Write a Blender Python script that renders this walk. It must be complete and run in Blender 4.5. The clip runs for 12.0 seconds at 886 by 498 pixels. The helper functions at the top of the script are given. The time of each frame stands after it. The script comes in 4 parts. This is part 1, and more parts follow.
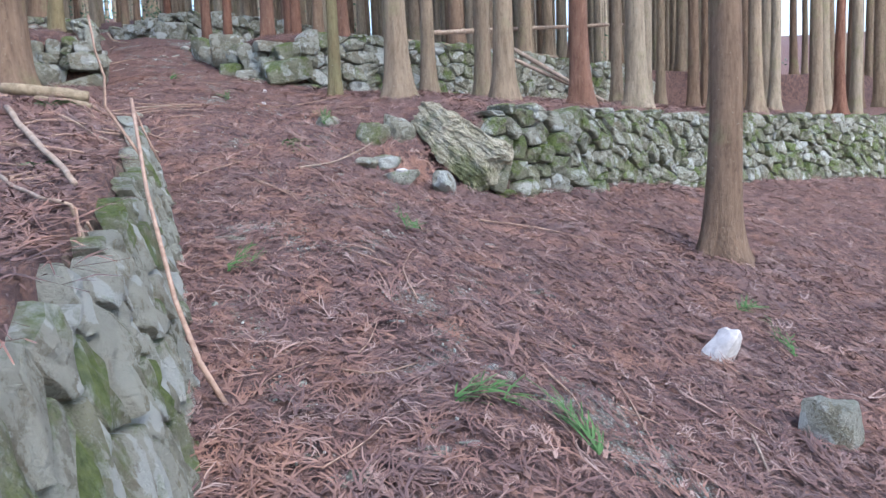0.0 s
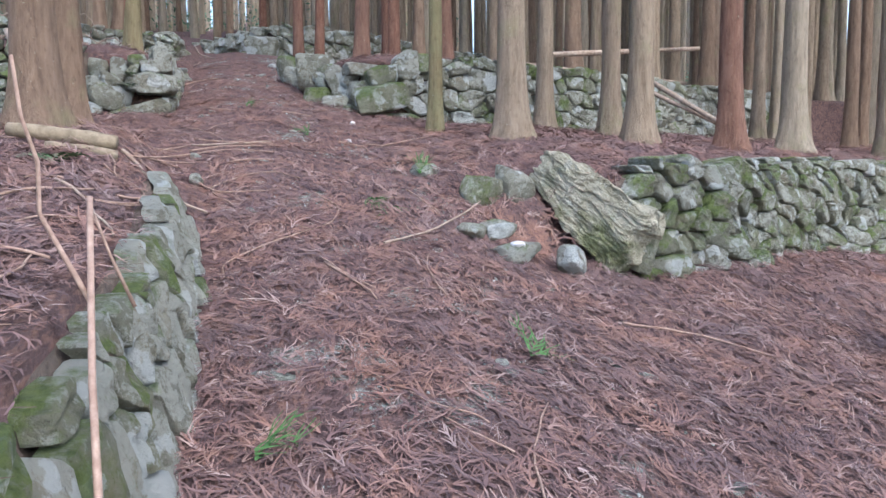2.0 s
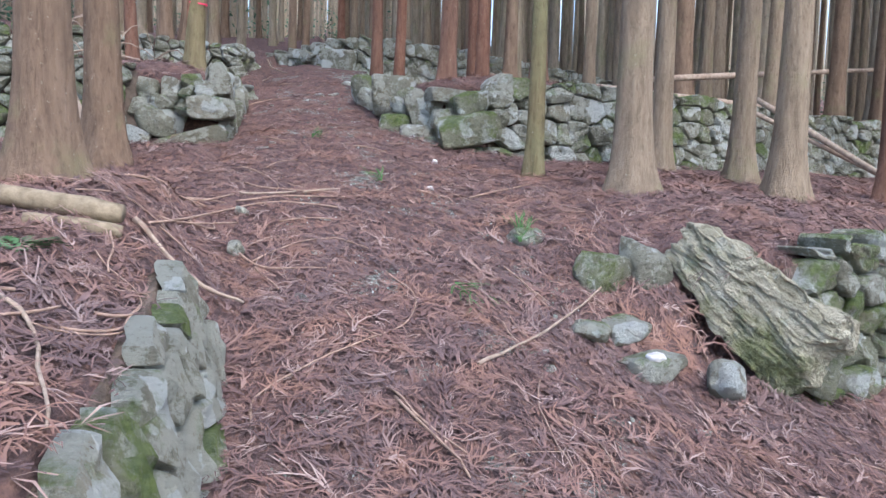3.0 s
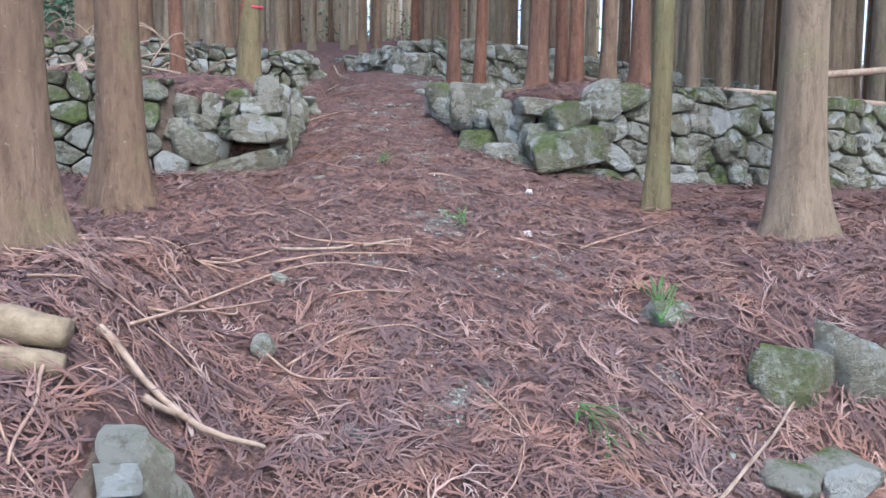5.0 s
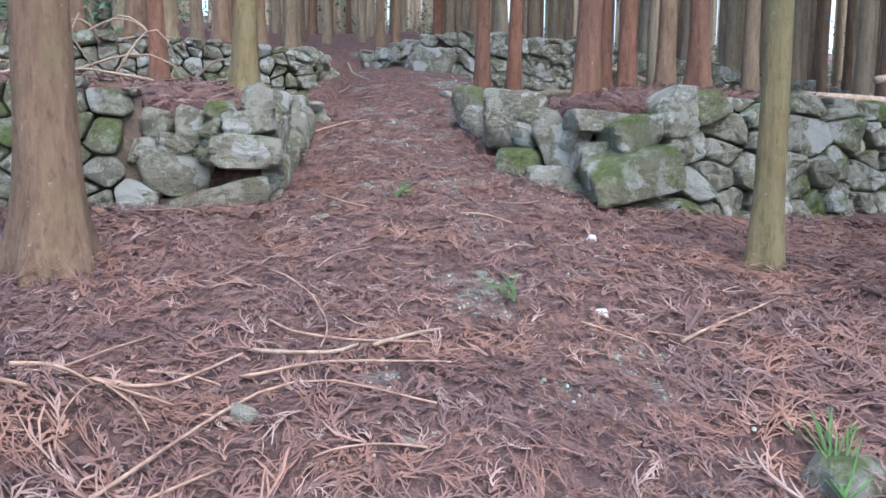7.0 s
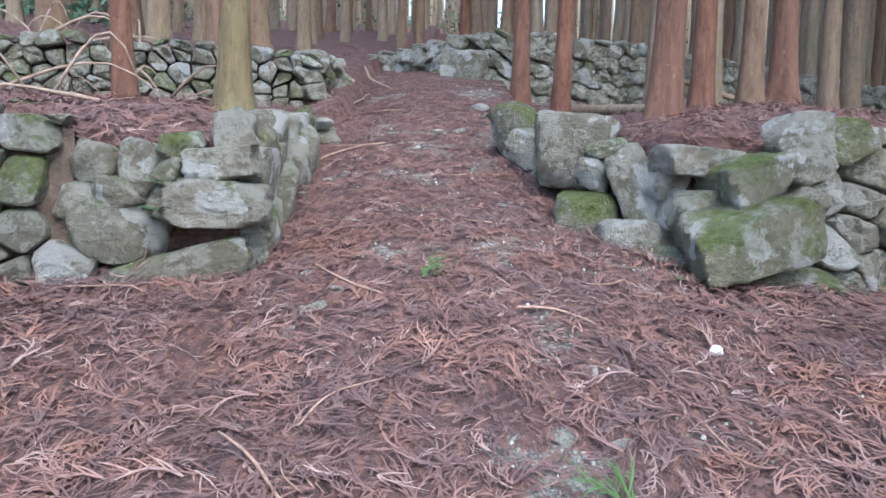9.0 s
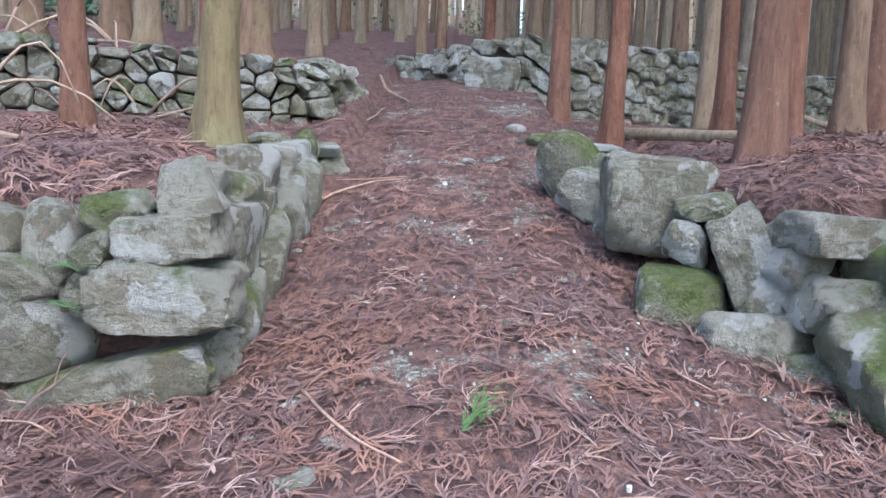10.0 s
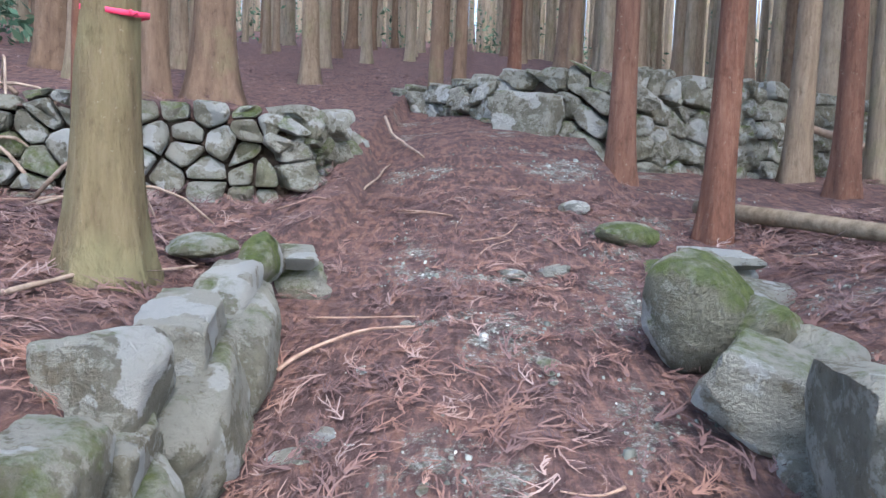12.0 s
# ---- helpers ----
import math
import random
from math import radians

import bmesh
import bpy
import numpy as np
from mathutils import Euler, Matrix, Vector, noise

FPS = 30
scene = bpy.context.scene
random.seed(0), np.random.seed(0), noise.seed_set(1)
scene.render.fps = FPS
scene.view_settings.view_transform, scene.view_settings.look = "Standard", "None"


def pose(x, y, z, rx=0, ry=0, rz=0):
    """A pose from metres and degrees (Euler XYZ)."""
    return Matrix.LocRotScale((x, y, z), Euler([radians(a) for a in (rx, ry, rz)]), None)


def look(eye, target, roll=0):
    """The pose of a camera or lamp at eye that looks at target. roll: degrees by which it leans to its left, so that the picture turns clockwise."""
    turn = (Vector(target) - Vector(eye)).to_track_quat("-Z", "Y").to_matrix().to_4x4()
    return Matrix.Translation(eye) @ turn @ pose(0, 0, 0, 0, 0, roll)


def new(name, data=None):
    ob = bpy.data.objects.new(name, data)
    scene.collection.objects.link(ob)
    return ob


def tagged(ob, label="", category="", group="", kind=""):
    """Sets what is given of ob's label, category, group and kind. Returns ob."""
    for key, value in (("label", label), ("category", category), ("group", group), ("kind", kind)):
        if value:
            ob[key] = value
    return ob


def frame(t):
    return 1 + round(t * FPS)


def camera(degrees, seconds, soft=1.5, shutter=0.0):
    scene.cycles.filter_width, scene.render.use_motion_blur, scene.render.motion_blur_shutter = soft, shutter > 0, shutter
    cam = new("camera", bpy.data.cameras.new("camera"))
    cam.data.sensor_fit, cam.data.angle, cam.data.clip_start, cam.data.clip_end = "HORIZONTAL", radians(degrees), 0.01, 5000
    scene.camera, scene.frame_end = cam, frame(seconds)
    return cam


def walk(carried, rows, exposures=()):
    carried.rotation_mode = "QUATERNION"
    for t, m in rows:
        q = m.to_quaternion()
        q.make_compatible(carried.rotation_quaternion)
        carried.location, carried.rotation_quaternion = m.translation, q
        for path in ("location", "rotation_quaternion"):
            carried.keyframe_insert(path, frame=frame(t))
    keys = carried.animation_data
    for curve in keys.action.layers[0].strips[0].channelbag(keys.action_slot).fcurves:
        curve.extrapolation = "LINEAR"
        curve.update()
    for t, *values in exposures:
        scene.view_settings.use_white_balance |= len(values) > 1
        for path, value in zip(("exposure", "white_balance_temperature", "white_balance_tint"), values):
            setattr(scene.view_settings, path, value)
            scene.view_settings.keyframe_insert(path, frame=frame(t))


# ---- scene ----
EXPOSURE = 2.0
BRIGHTEN = ((0.0, -0.22, 5950, 11), (2.5, -0.18, 5950, 11), (5.5, -0.1, 5950, 11), (7.0, -0.05, 5950, 11), (9.5, 0.08, 5900, 12), (12.0, 0.18, 5950, 13))
cam = camera(58.0, 12.0)
ROWS = [
    (0.0, 0.000, 0.000, 1.672, 83.33, 2.47, -19.80),
    (0.5, 0.117, 0.437, 1.756, 83.46, 2.09, -18.39),
    (1.0, 0.222, 0.901, 1.870, 83.77, 1.54, -16.57),
    (1.5, 0.321, 1.421, 1.986, 84.01, 1.11, -15.04),
    (2.0, 0.382, 1.855, 2.090, 84.37, 0.39, -13.16),
    (2.5, 0.462, 2.782, 2.335, 84.51, -0.93, -9.83),
    (3.0, 0.493, 3.383, 2.488, 84.81, -1.56, -7.94),
    (3.5, 0.486, 3.607, 2.541, 85.03, -1.87, -6.69),
    (3.7, 0.507, 3.842, 2.607, 84.76, -2.20, -5.66),
    (5.3, 0.531, 5.040, 2.774, 84.64, -0.64, -2.42),
    (5.5, 0.530, 5.129, 2.793, 84.63, -0.65, -2.38),
    (6.0, 0.535, 5.245, 2.820, 84.55, -0.66, -2.29),
    (6.5, 0.522, 5.563, 2.890, 84.46, -0.82, -2.20),
    (7.0, 0.493, 6.339, 3.051, 83.91, -0.80, -1.20),
    (7.2, 0.449, 6.603, 3.121, 83.62, -0.95, -1.07),
    (8.8, 0.419, 7.659, 3.287, 83.74, -1.01, 0.11),
    (9.0, 0.394, 7.918, 3.350, 83.63, -1.26, 0.23),
    (9.5, 0.318, 8.676, 3.510, 83.56, -1.51, 0.73),
    (10.0, 0.265, 9.177, 3.611, 83.51, -2.00, 1.25),
    (10.5, 0.224, 9.643, 3.708, 83.60, -2.21, 1.61),
    (11.0, 0.153, 10.229, 3.835, 83.66, -2.22, 1.60),
    (11.5, 0.116, 10.929, 3.983, 83.82, -2.23, 2.00),
    (12.0, 0.096, 11.283, 4.076, 84.32, -2.01, 1.98),
]
walk(cam, [(t, pose(x, y, z, rx, ry, rz)) for t, x, y, z, rx, ry, rz in ROWS], [(t, EXPOSURE + more, kelvin, tint) for t, more, kelvin, tint in BRIGHTEN])

# world: an overcast sky above the wood, and a broad weak sun
world = bpy.data.worlds.new("sky")
scene.world = world
world.use_nodes = True
wt = world.node_tree
sky = wt.nodes.new("ShaderNodeTexSky")
sky.sky_type = "NISHITA"
sky.sun_disc = False
sky.sun_elevation, sky.sun_rotation = radians(52), radians(160)
sky.air_density, sky.dust_density = 1.0, 3.0
wt.links.new(sky.outputs["Color"], wt.nodes["Background"].inputs["Color"])
wt.nodes["Background"].inputs["Strength"].default_value = 0.15
sun = new("sun", bpy.data.lights.new("sun", "SUN"))
sun.data.energy, sun.data.angle, sun.data.color = 0.22, radians(40), (1.0, 0.98, 0.96)
sun.matrix_world = look((20 * math.sin(radians(160)), 20 * math.cos(radians(160)), 26), (0, 0, 0))


# ---- materials ----
class Mat:
    """A node material under construction."""

    def __init__(self, name, rough=0.85):
        self.m = bpy.data.materials.new(name)
        self.m.use_nodes = True
        self.t = self.m.node_tree
        self.b = self.t.nodes["Principled BSDF"]
        self.b.inputs["Roughness"].default_value = rough
        self.b.inputs["Specular IOR Level"].default_value = 0.25
        add = self.t.nodes.new("ShaderNodeVectorMath")
        self.t.links.new(self.t.nodes.new("ShaderNodeTexCoord").outputs["Object"], add.inputs[0])
        spread = self.t.nodes.new("ShaderNodeVectorMath")
        spread.operation = "SCALE"
        spread.inputs[0].default_value = (37.0, 23.0, 11.0)
        self.t.links.new(self.rnd(), spread.inputs["Scale"])
        self.t.links.new(spread.outputs[0], add.inputs[1])
        self.co = add.outputs[0]

    def link(self, a, b):
        if isinstance(a, (int, float)):
            b.default_value = a
        elif isinstance(a, tuple):
            b.default_value = (*a, 1)
        else:
            self.t.links.new(a, b)

    def mapped(self, scale, vec=None):
        n = self.t.nodes.new("ShaderNodeMapping")
        n.inputs["Scale"].default_value = scale
        self.t.links.new(vec or self.co, n.inputs["Vector"])
        return n.outputs["Vector"]

    def noise(self, scale, detail=6, rough=0.6, vec=None):
        n = self.t.nodes.new("ShaderNodeTexNoise")
        n.inputs["Scale"].default_value, n.inputs["Detail"].default_value, n.inputs["Roughness"].default_value = scale, detail, rough
        self.t.links.new(vec or self.co, n.inputs["Vector"])
        return n.outputs["Fac"]

    def ramp(self, fac, *stops):
        n = self.t.nodes.new("ShaderNodeValToRGB")
        el = n.color_ramp.elements
        while len(el) < len(stops):
            el.new(0.5)
        for e, (p, c) in zip(el, stops):
            e.position, e.color = p, (*c, 1) if isinstance(c, tuple) else (c, c, c, 1)
        self.t.links.new(fac, n.inputs["Fac"])
        return n.outputs["Color"]

    def mix(self, fac, a, b, mode="MIX"):
        n = self.t.nodes.new("ShaderNodeMix")
        n.data_type, n.blend_type = "RGBA", mode
        self.link(fac, n.inputs[0])
        self.link(a, n.inputs[6])
        self.link(b, n.inputs[7])
        return n.outputs[2]

    def calc(self, op, a, b=0.0):
        n = self.t.nodes.new("ShaderNodeMath")
        n.operation = op
        self.link(a, n.inputs[0])
        self.link(b, n.inputs[1])
        return n.outputs[0]

    def rnd(self, island=False):
        if island:
            return self.t.nodes.new("ShaderNodeNewGeometry").outputs["Random Per Island"]
        return self.t.nodes.new("ShaderNodeObjectInfo").outputs["Random"]

    def up(self):
        n = self.t.nodes.new("ShaderNodeSeparateXYZ")
        self.t.links.new(self.t.nodes.new("ShaderNodeNewGeometry").outputs["Normal"], n.inputs[0])
        return n.outputs["Z"]

    def done(self, color, height=None, strength=0.5, distance=0.02):
        self.link(color, self.b.inputs["Base Color"])
        if height is not None:
            n = self.t.nodes.new("ShaderNodeBump")
            n.inputs["Strength"].default_value, n.inputs["Distance"].default_value = strength, distance
            self.t.links.new(height, n.inputs["Height"])
            self.t.links.new(n.outputs["Normal"], self.b.inputs["Normal"])
        return self.m


def stone_material(name, dark, light, moss_from, lichen_from):
    """Weathered rock: mottled grain, pale lichen crusts and moss that settles on the upper sides."""
    k = Mat(name, 0.92)
    mottle, grain, speck = k.noise(5.0, 9, 0.7), k.noise(34.0, 6, 0.75), k.noise(90.0, 4, 0.7)
    c = k.ramp(mottle, (0.3, dark), (0.5, tuple((a + b) / 2 for a, b in zip(dark, light))), (0.7, light))
    c = k.mix(k.calc("MULTIPLY", k.rnd(), 0.5), c, (0.27, 0.275, 0.24), "MIX")
    c = k.mix(k.ramp(grain, (0.5, 0.0), (0.72, 0.6)), c, (0.4, 0.41, 0.37))
    c = k.mix(k.ramp(speck, (0.28, 0.5), (0.39, 0.0)), c, (0.06, 0.062, 0.05))
    pit = k.noise(19.0, 7, 0.8)
    c = k.mix(k.ramp(pit, (0.34, 0.6), (0.41, 0.0)), c, tuple(v * 0.5 for v in dark))
    warm = k.noise(3.1, 5, 0.6)
    c = k.mix(k.ramp(warm, (0.56, 0.0), (0.72, 0.45)), c, (0.3, 0.25, 0.15))
    crust = k.calc("ADD", k.calc("ADD", k.calc("MULTIPLY", k.noise(4.5, 8, 0.75), 0.7), k.calc("MULTIPLY", k.noise(22.0, 5, 0.7), 0.3)), k.calc("MULTIPLY", k.up(), 0.05))
    c = k.mix(k.ramp(crust, (lichen_from - 0.08, 0.0), (lichen_from - 0.04, 0.75), (lichen_from + 0.03, 0.9)), c, (0.53, 0.56, 0.49))
    spot = k.calc("ADD", k.noise(3.4, 3, 0.5), k.calc("MULTIPLY", k.noise(40.0, 4, 0.7), 0.12))
    c = k.mix(k.ramp(spot, (0.64, 0.0), (0.655, 0.9)), c, (0.66, 0.71, 0.68))
    tone = k.ramp(k.noise(25.0, 4), (0.3, (0.085, 0.14, 0.03)), (0.7, (0.22, 0.3, 0.08)))
    grow = k.calc("ADD", k.noise(2.6, 8, 0.7), k.calc("MULTIPLY", k.up(), 0.1))
    c = k.mix(k.ramp(grow, (moss_from, 0.0), (moss_from + 0.12, 0.85)), c, tone)
    relief = k.calc("ADD", k.calc("ADD", k.calc("MULTIPLY", k.calc("ADD", grain, pit), 0.55), k.calc("MULTIPLY", speck, 0.15)), k.noise(10.0, 9, 0.75))
    return k.done(c, relief, 1.0, 0.13)


STONE = stone_material("wall_stone", (0.19, 0.195, 0.14), (0.47, 0.475, 0.37), 0.6, 0.57)
MOSSY = stone_material("mossy_stone", (0.17, 0.185, 0.12), (0.43, 0.445, 0.31), 0.5, 0.6)
PALE = stone_material("pale_stone", (0.22, 0.215, 0.15), (0.55, 0.54, 0.43), 0.62, 0.54)


def layered_material():
    k = Mat("layered_rock")
    band = k.noise(5.0, 8, 0.7, k.mapped((0.4, 2.0, 2.4)))
    c = k.ramp(band, (0.3, (0.13, 0.125, 0.09)), (0.4, (0.36, 0.345, 0.25)), (0.6, (0.6, 0.58, 0.45)))
    c = k.mix(k.ramp(k.noise(7.0, 8, 0.75), (0.55, 0.0), (0.62, 0.7)), c, (0.55, 0.58, 0.5))
    c = k.mix(k.ramp(k.noise(2.0, 5), (0.5, 0.0), (0.62, 0.75)), c, k.ramp(k.noise(22.0, 4), (0.3, (0.06, 0.09, 0.02)), (0.7, (0.15, 0.19, 0.05))))
    return k.done(c, k.calc("ADD", band, k.calc("MULTIPLY", k.noise(30.0, 5), 0.5)), 1.0, 0.12)


LAYERED = layered_material()


def soil_material():
    k = Mat("needle_soil", 0.95)
    big, mid, fine = k.noise(0.7, 4), k.noise(6.0, 7, 0.7), k.noise(60.0, 6, 0.75)
    streak = k.noise(26.0, 5, 0.6, k.mapped((1.0, 0.22, 1.0)))
    c = k.ramp(mid, (0.32, (0.065, 0.044, 0.045)), (0.5, (0.13, 0.086, 0.083)), (0.68, (0.22, 0.14, 0.125)))
    c = k.mix(k.ramp(streak, (0.47, 0.0), (0.62, 0.75)), c, (0.29, 0.17, 0.135))
    c = k.mix(k.ramp(k.noise(30.0, 5, 0.65, k.mapped((0.25, 1.0, 1.0))), (0.5, 0.0), (0.64, 0.5)), c, (0.085, 0.058, 0.058))
    c = k.mix(k.ramp(fine, (0.55, 0.0), (0.8, 0.5)), c, (0.34, 0.26, 0.23))
    c = k.mix(k.ramp(big, (0.55, 0.0), (0.75, 0.35)), c, (0.1, 0.085, 0.085))
    worn = k.t.nodes.new("ShaderNodeAttribute")
    worn.attribute_name = "worn"
    patch = k.calc("ADD", k.calc("MULTIPLY", worn.outputs["Fac"], 0.13), k.calc("MULTIPLY", k.noise(9.0, 10, 0.9), 0.92))
    c = k.mix(k.ramp(patch, (0.56, 0.0), (0.63, 0.8)), c, k.ramp(k.noise(55.0, 5, 0.75), (0.36, (0.09, 0.1, 0.085)), (0.5, (0.25, 0.29, 0.25)), (0.62, (0.6, 0.65, 0.61))))
    h = k.calc("ADD", k.calc("MULTIPLY", fine, 0.5), k.calc("ADD", mid, streak))
    return k.done(c, h, 0.9, 0.05)


SOIL = soil_material()


def gap_shade_material():
    # earth tone that paints the shade seen between wall stones
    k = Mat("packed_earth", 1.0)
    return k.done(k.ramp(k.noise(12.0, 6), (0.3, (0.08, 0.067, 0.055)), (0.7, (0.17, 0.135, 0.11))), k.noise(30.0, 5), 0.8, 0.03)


GAP_EARTH = gap_shade_material()


def bark_material(name, dark, light, red, moss):
    """Stringy cedar bark in long upright fibres."""
    k = Mat(name, 0.9)
    fibre = k.noise(9.0, 7, 0.7, k.mapped((1.7, 1.7, 0.28)))
    thread = k.noise(30.0, 6, 0.75, k.mapped((1.8, 1.8, 0.3)))
    blotch = k.noise(2.2, 5, 0.6)
    c = k.ramp(fibre, (0.28, dark), (0.55, light), (0.78, red))
    c = k.mix(k.ramp(thread, (0.5, 0.0), (0.8, 0.3)), c, (0.36, 0.28, 0.22))
    c = k.mix(k.calc("MULTIPLY", k.rnd(), 0.3), c, (0.17, 0.14, 0.115))
    c = k.mix(k.ramp(blotch, (moss, 0.0), (moss + 0.2, 0.7)), c, (0.24, 0.24, 0.13))
    h = k.calc("ADD", k.calc("MULTIPLY", thread, 0.6), fibre)
    scale = k.noise(14.0, 5, 0.7, k.mapped((1.6, 1.6, 0.7)))
    c = k.mix(k.ramp(scale, (0.34, 0.4), (0.46, 0.0)), c, tuple(v * 0.6 for v in dark))
    c = k.mix(k.ramp(k.noise(26.0, 4, 0.7), (0.64, 0.0), (0.7, 0.5)), c, (0.42, 0.4, 0.31))
    h = k.calc("ADD", h, k.calc("MULTIPLY", scale, 0.8))
    return k.done(c, h, 0.8, 0.04)


BARK = bark_material("cedar_bark", (0.121, 0.082, 0.056), (0.234, 0.164, 0.113), (0.304, 0.226, 0.164), 0.58)
RED_BARK = bark_material("red_cedar_bark", (0.111, 0.051, 0.036), (0.221, 0.111, 0.075), (0.323, 0.187, 0.132), 0.75)
GREY_BARK = bark_material("grey_cedar_bark", (0.162, 0.125, 0.087), (0.315, 0.251, 0.178), (0.408, 0.34, 0.259), 0.55)
MOSS_BARK = bark_material("mossy_bark", (0.128, 0.101, 0.053), (0.232, 0.199, 0.105), (0.3, 0.27, 0.165), 0.42)



def plain(name, a, b, scale, rough=0.9, bump=0.4, stretch=(1, 1, 1)):
    k = Mat(name, rough)
    n = k.noise(scale, 6, 0.65, k.mapped(stretch))
    return k.done(k.ramp(n, (0.3, a), (0.7, b)), n, bump, 0.01)


DEADWOOD = plain("dead_wood", (0.22, 0.165, 0.125), (0.45, 0.37, 0.3), 14.0, 0.85, 0.5, (1, 1, 1))
TWIG = plain("dead_twig", (0.22, 0.14, 0.105), (0.46, 0.34, 0.27), 20.0)
LOG = plain("barkless_log", (0.15, 0.12, 0.08), (0.34, 0.285, 0.2), 16.0, 0.85, 0.7)
TAPE = plain("pink_tape", (0.75, 0.05, 0.13), (0.85, 0.09, 0.19), 6.0, 0.5, 0.1)
WHITE_ROCK = plain("white_quartz", (0.4, 0.4, 0.4), (0.68, 0.68, 0.68), 18.0, 0.6, 0.5)


OUTCROP = stone_material("bare_bedrock", (0.2, 0.22, 0.185), (0.5, 0.54, 0.49), 0.66, 0.535)


def litter_material(name, stops, rough=0.8, dull=0.0):
    k = Mat(name, rough)
    c = k.ramp(k.rnd(True), *stops)
    if dull:
        c = k.mix(k.ramp(k.noise(1.6, 5, 0.7), (0.42, 0.0), (0.62, dull)), c, (0.16, 0.125, 0.13))
        c = k.mix(k.ramp(k.noise(2.3, 6, 0.75), (0.5, 0.0), (0.64, dull + 0.1)), c, (0.36, 0.2, 0.14))
    return k.done(c)


LITTER = litter_material("dead_cedar_spray", ((0.0, (0.105, 0.07, 0.07)), (0.3, (0.155, 0.1, 0.096)), (0.6, (0.21, 0.128, 0.114)), (0.85, (0.28, 0.17, 0.14)), (1.0, (0.42, 0.33, 0.3))), 0.85, 0.5)
GREEN = litter_material("green_cedar_spray", ((0.0, (0.04, 0.085, 0.03)), (0.6, (0.075, 0.16, 0.055)), (1.0, (0.14, 0.22, 0.09))))
CROWN = litter_material("cedar_foliage", ((0.0, (0.03, 0.06, 0.03)), (0.6, (0.05, 0.095, 0.045)), (1.0, (0.08, 0.13, 0.06))))
FERN = litter_material("fern_leaf", ((0.0, (0.06, 0.13, 0.05)), (1.0, (0.14, 0.24, 0.12))))
CRUMB = litter_material("rock_crumb", ((0.0, (0.1, 0.11, 0.1)), (0.5, (0.22, 0.25, 0.22)), (0.9, (0.34, 0.38, 0.35)), (1.0, (0.6, 0.63, 0.6))))
# bark paled and greyed so that farther stems carry haze in their colour
HAZE_BARK = bark_material("haze_bark", (0.202, 0.172, 0.123), (0.37, 0.321, 0.242), (0.475, 0.422, 0.334), 0.52)
SHRUB = litter_material("shrub_leaf", ((0.0, (0.05, 0.11, 0.07)), (0.6, (0.1, 0.19, 0.12)), (1.0, (0.2, 0.3, 0.2))))

# walls in plan: (x, y) from the path outwards
W1 = ((2.5, 8.1), (3.1, 7.5), (4.2, 8.1), (7.4, 10.3), (10.5, 11.8), (16.0, 13.6), (26.0, 16.5))
W2 = ((1.08, 15.2), (1.03, 13.0), (1.5, 12.0), (3.25, 12.45), (6.0, 13.9), (9.0, 15.9), (14.0, 18.6), (26.0, 23.5))
W3 = ((-0.9, 21.6), (0.2, 19.5), (0.7, 19.0), (1.5, 18.5), (5.1, 21.3), (10.0, 24.5), (26.0, 33.0))
L0 = ((0.03, 7.0), (0.08, 6.5), (0.09, 5.0), (0.07, 3.4), (0.05, 2.6), (-0.02, 0.8), (-0.5, -1.5), (-0.9, -4.0))
L1 = ((-0.62, 15.2), (-0.58, 13.3), (-0.48, 11.85), (-1.3, 11.75), (-3.0, 11.4), (-8.0, 10.6), (-22.0, 9.0))
L2 = ((-0.8, 17.6), (-0.85, 16.2), (-1.9, 15.9), (-3.5, 15.4), (-8.0, 14.4), (-22.0, 12.5))


def smooth(a, b, v):
    s = min(1.0, max(0.0, (v - a) / (b - a)))
    return s * s * (3 - 2 * s)


def lerp(a, b, s):
    return a + (b - a) * s


def behind(line, x, y):
    """Signed distance from a wall's face line: positive to the left of it."""
    best, side = 1e9, -1
    for (ax, ay), (bx, by) in zip(line, line[1:]):
        dx, dy = bx - ax, by - ay
        s = min(1, max(0, ((x - ax) * dx + (y - ay) * dy) / (dx * dx + dy * dy)))
        ex, ey = x - ax - s * dx, y - ay - s * dy
        d = math.hypot(ex, ey)
        if d < best - 1e-9:
            best, side = d, 1 if dx * ey - dy * ex > 0 else -1
    return best * side


def ramp(y):
    """The path itself, climbing all the way."""
    return 0.08 + 0.2326 * y - 0.05 * max(0.0, y - 18) + lerp(-0.14, 0.04, smooth(6.8, 9.2, y))


def field(x, y):
    """Open ground below the first wall, falling away to the side."""
    return ramp(y) - 0.225 * max(0.0, min(x, 8.0) - 1.2) - 0.12 * max(0.0, x - 8.0) - 0.06 * smooth(1.0, 2.5, x)


SET = 0.22  # how far behind a wall's face line the ground steps up


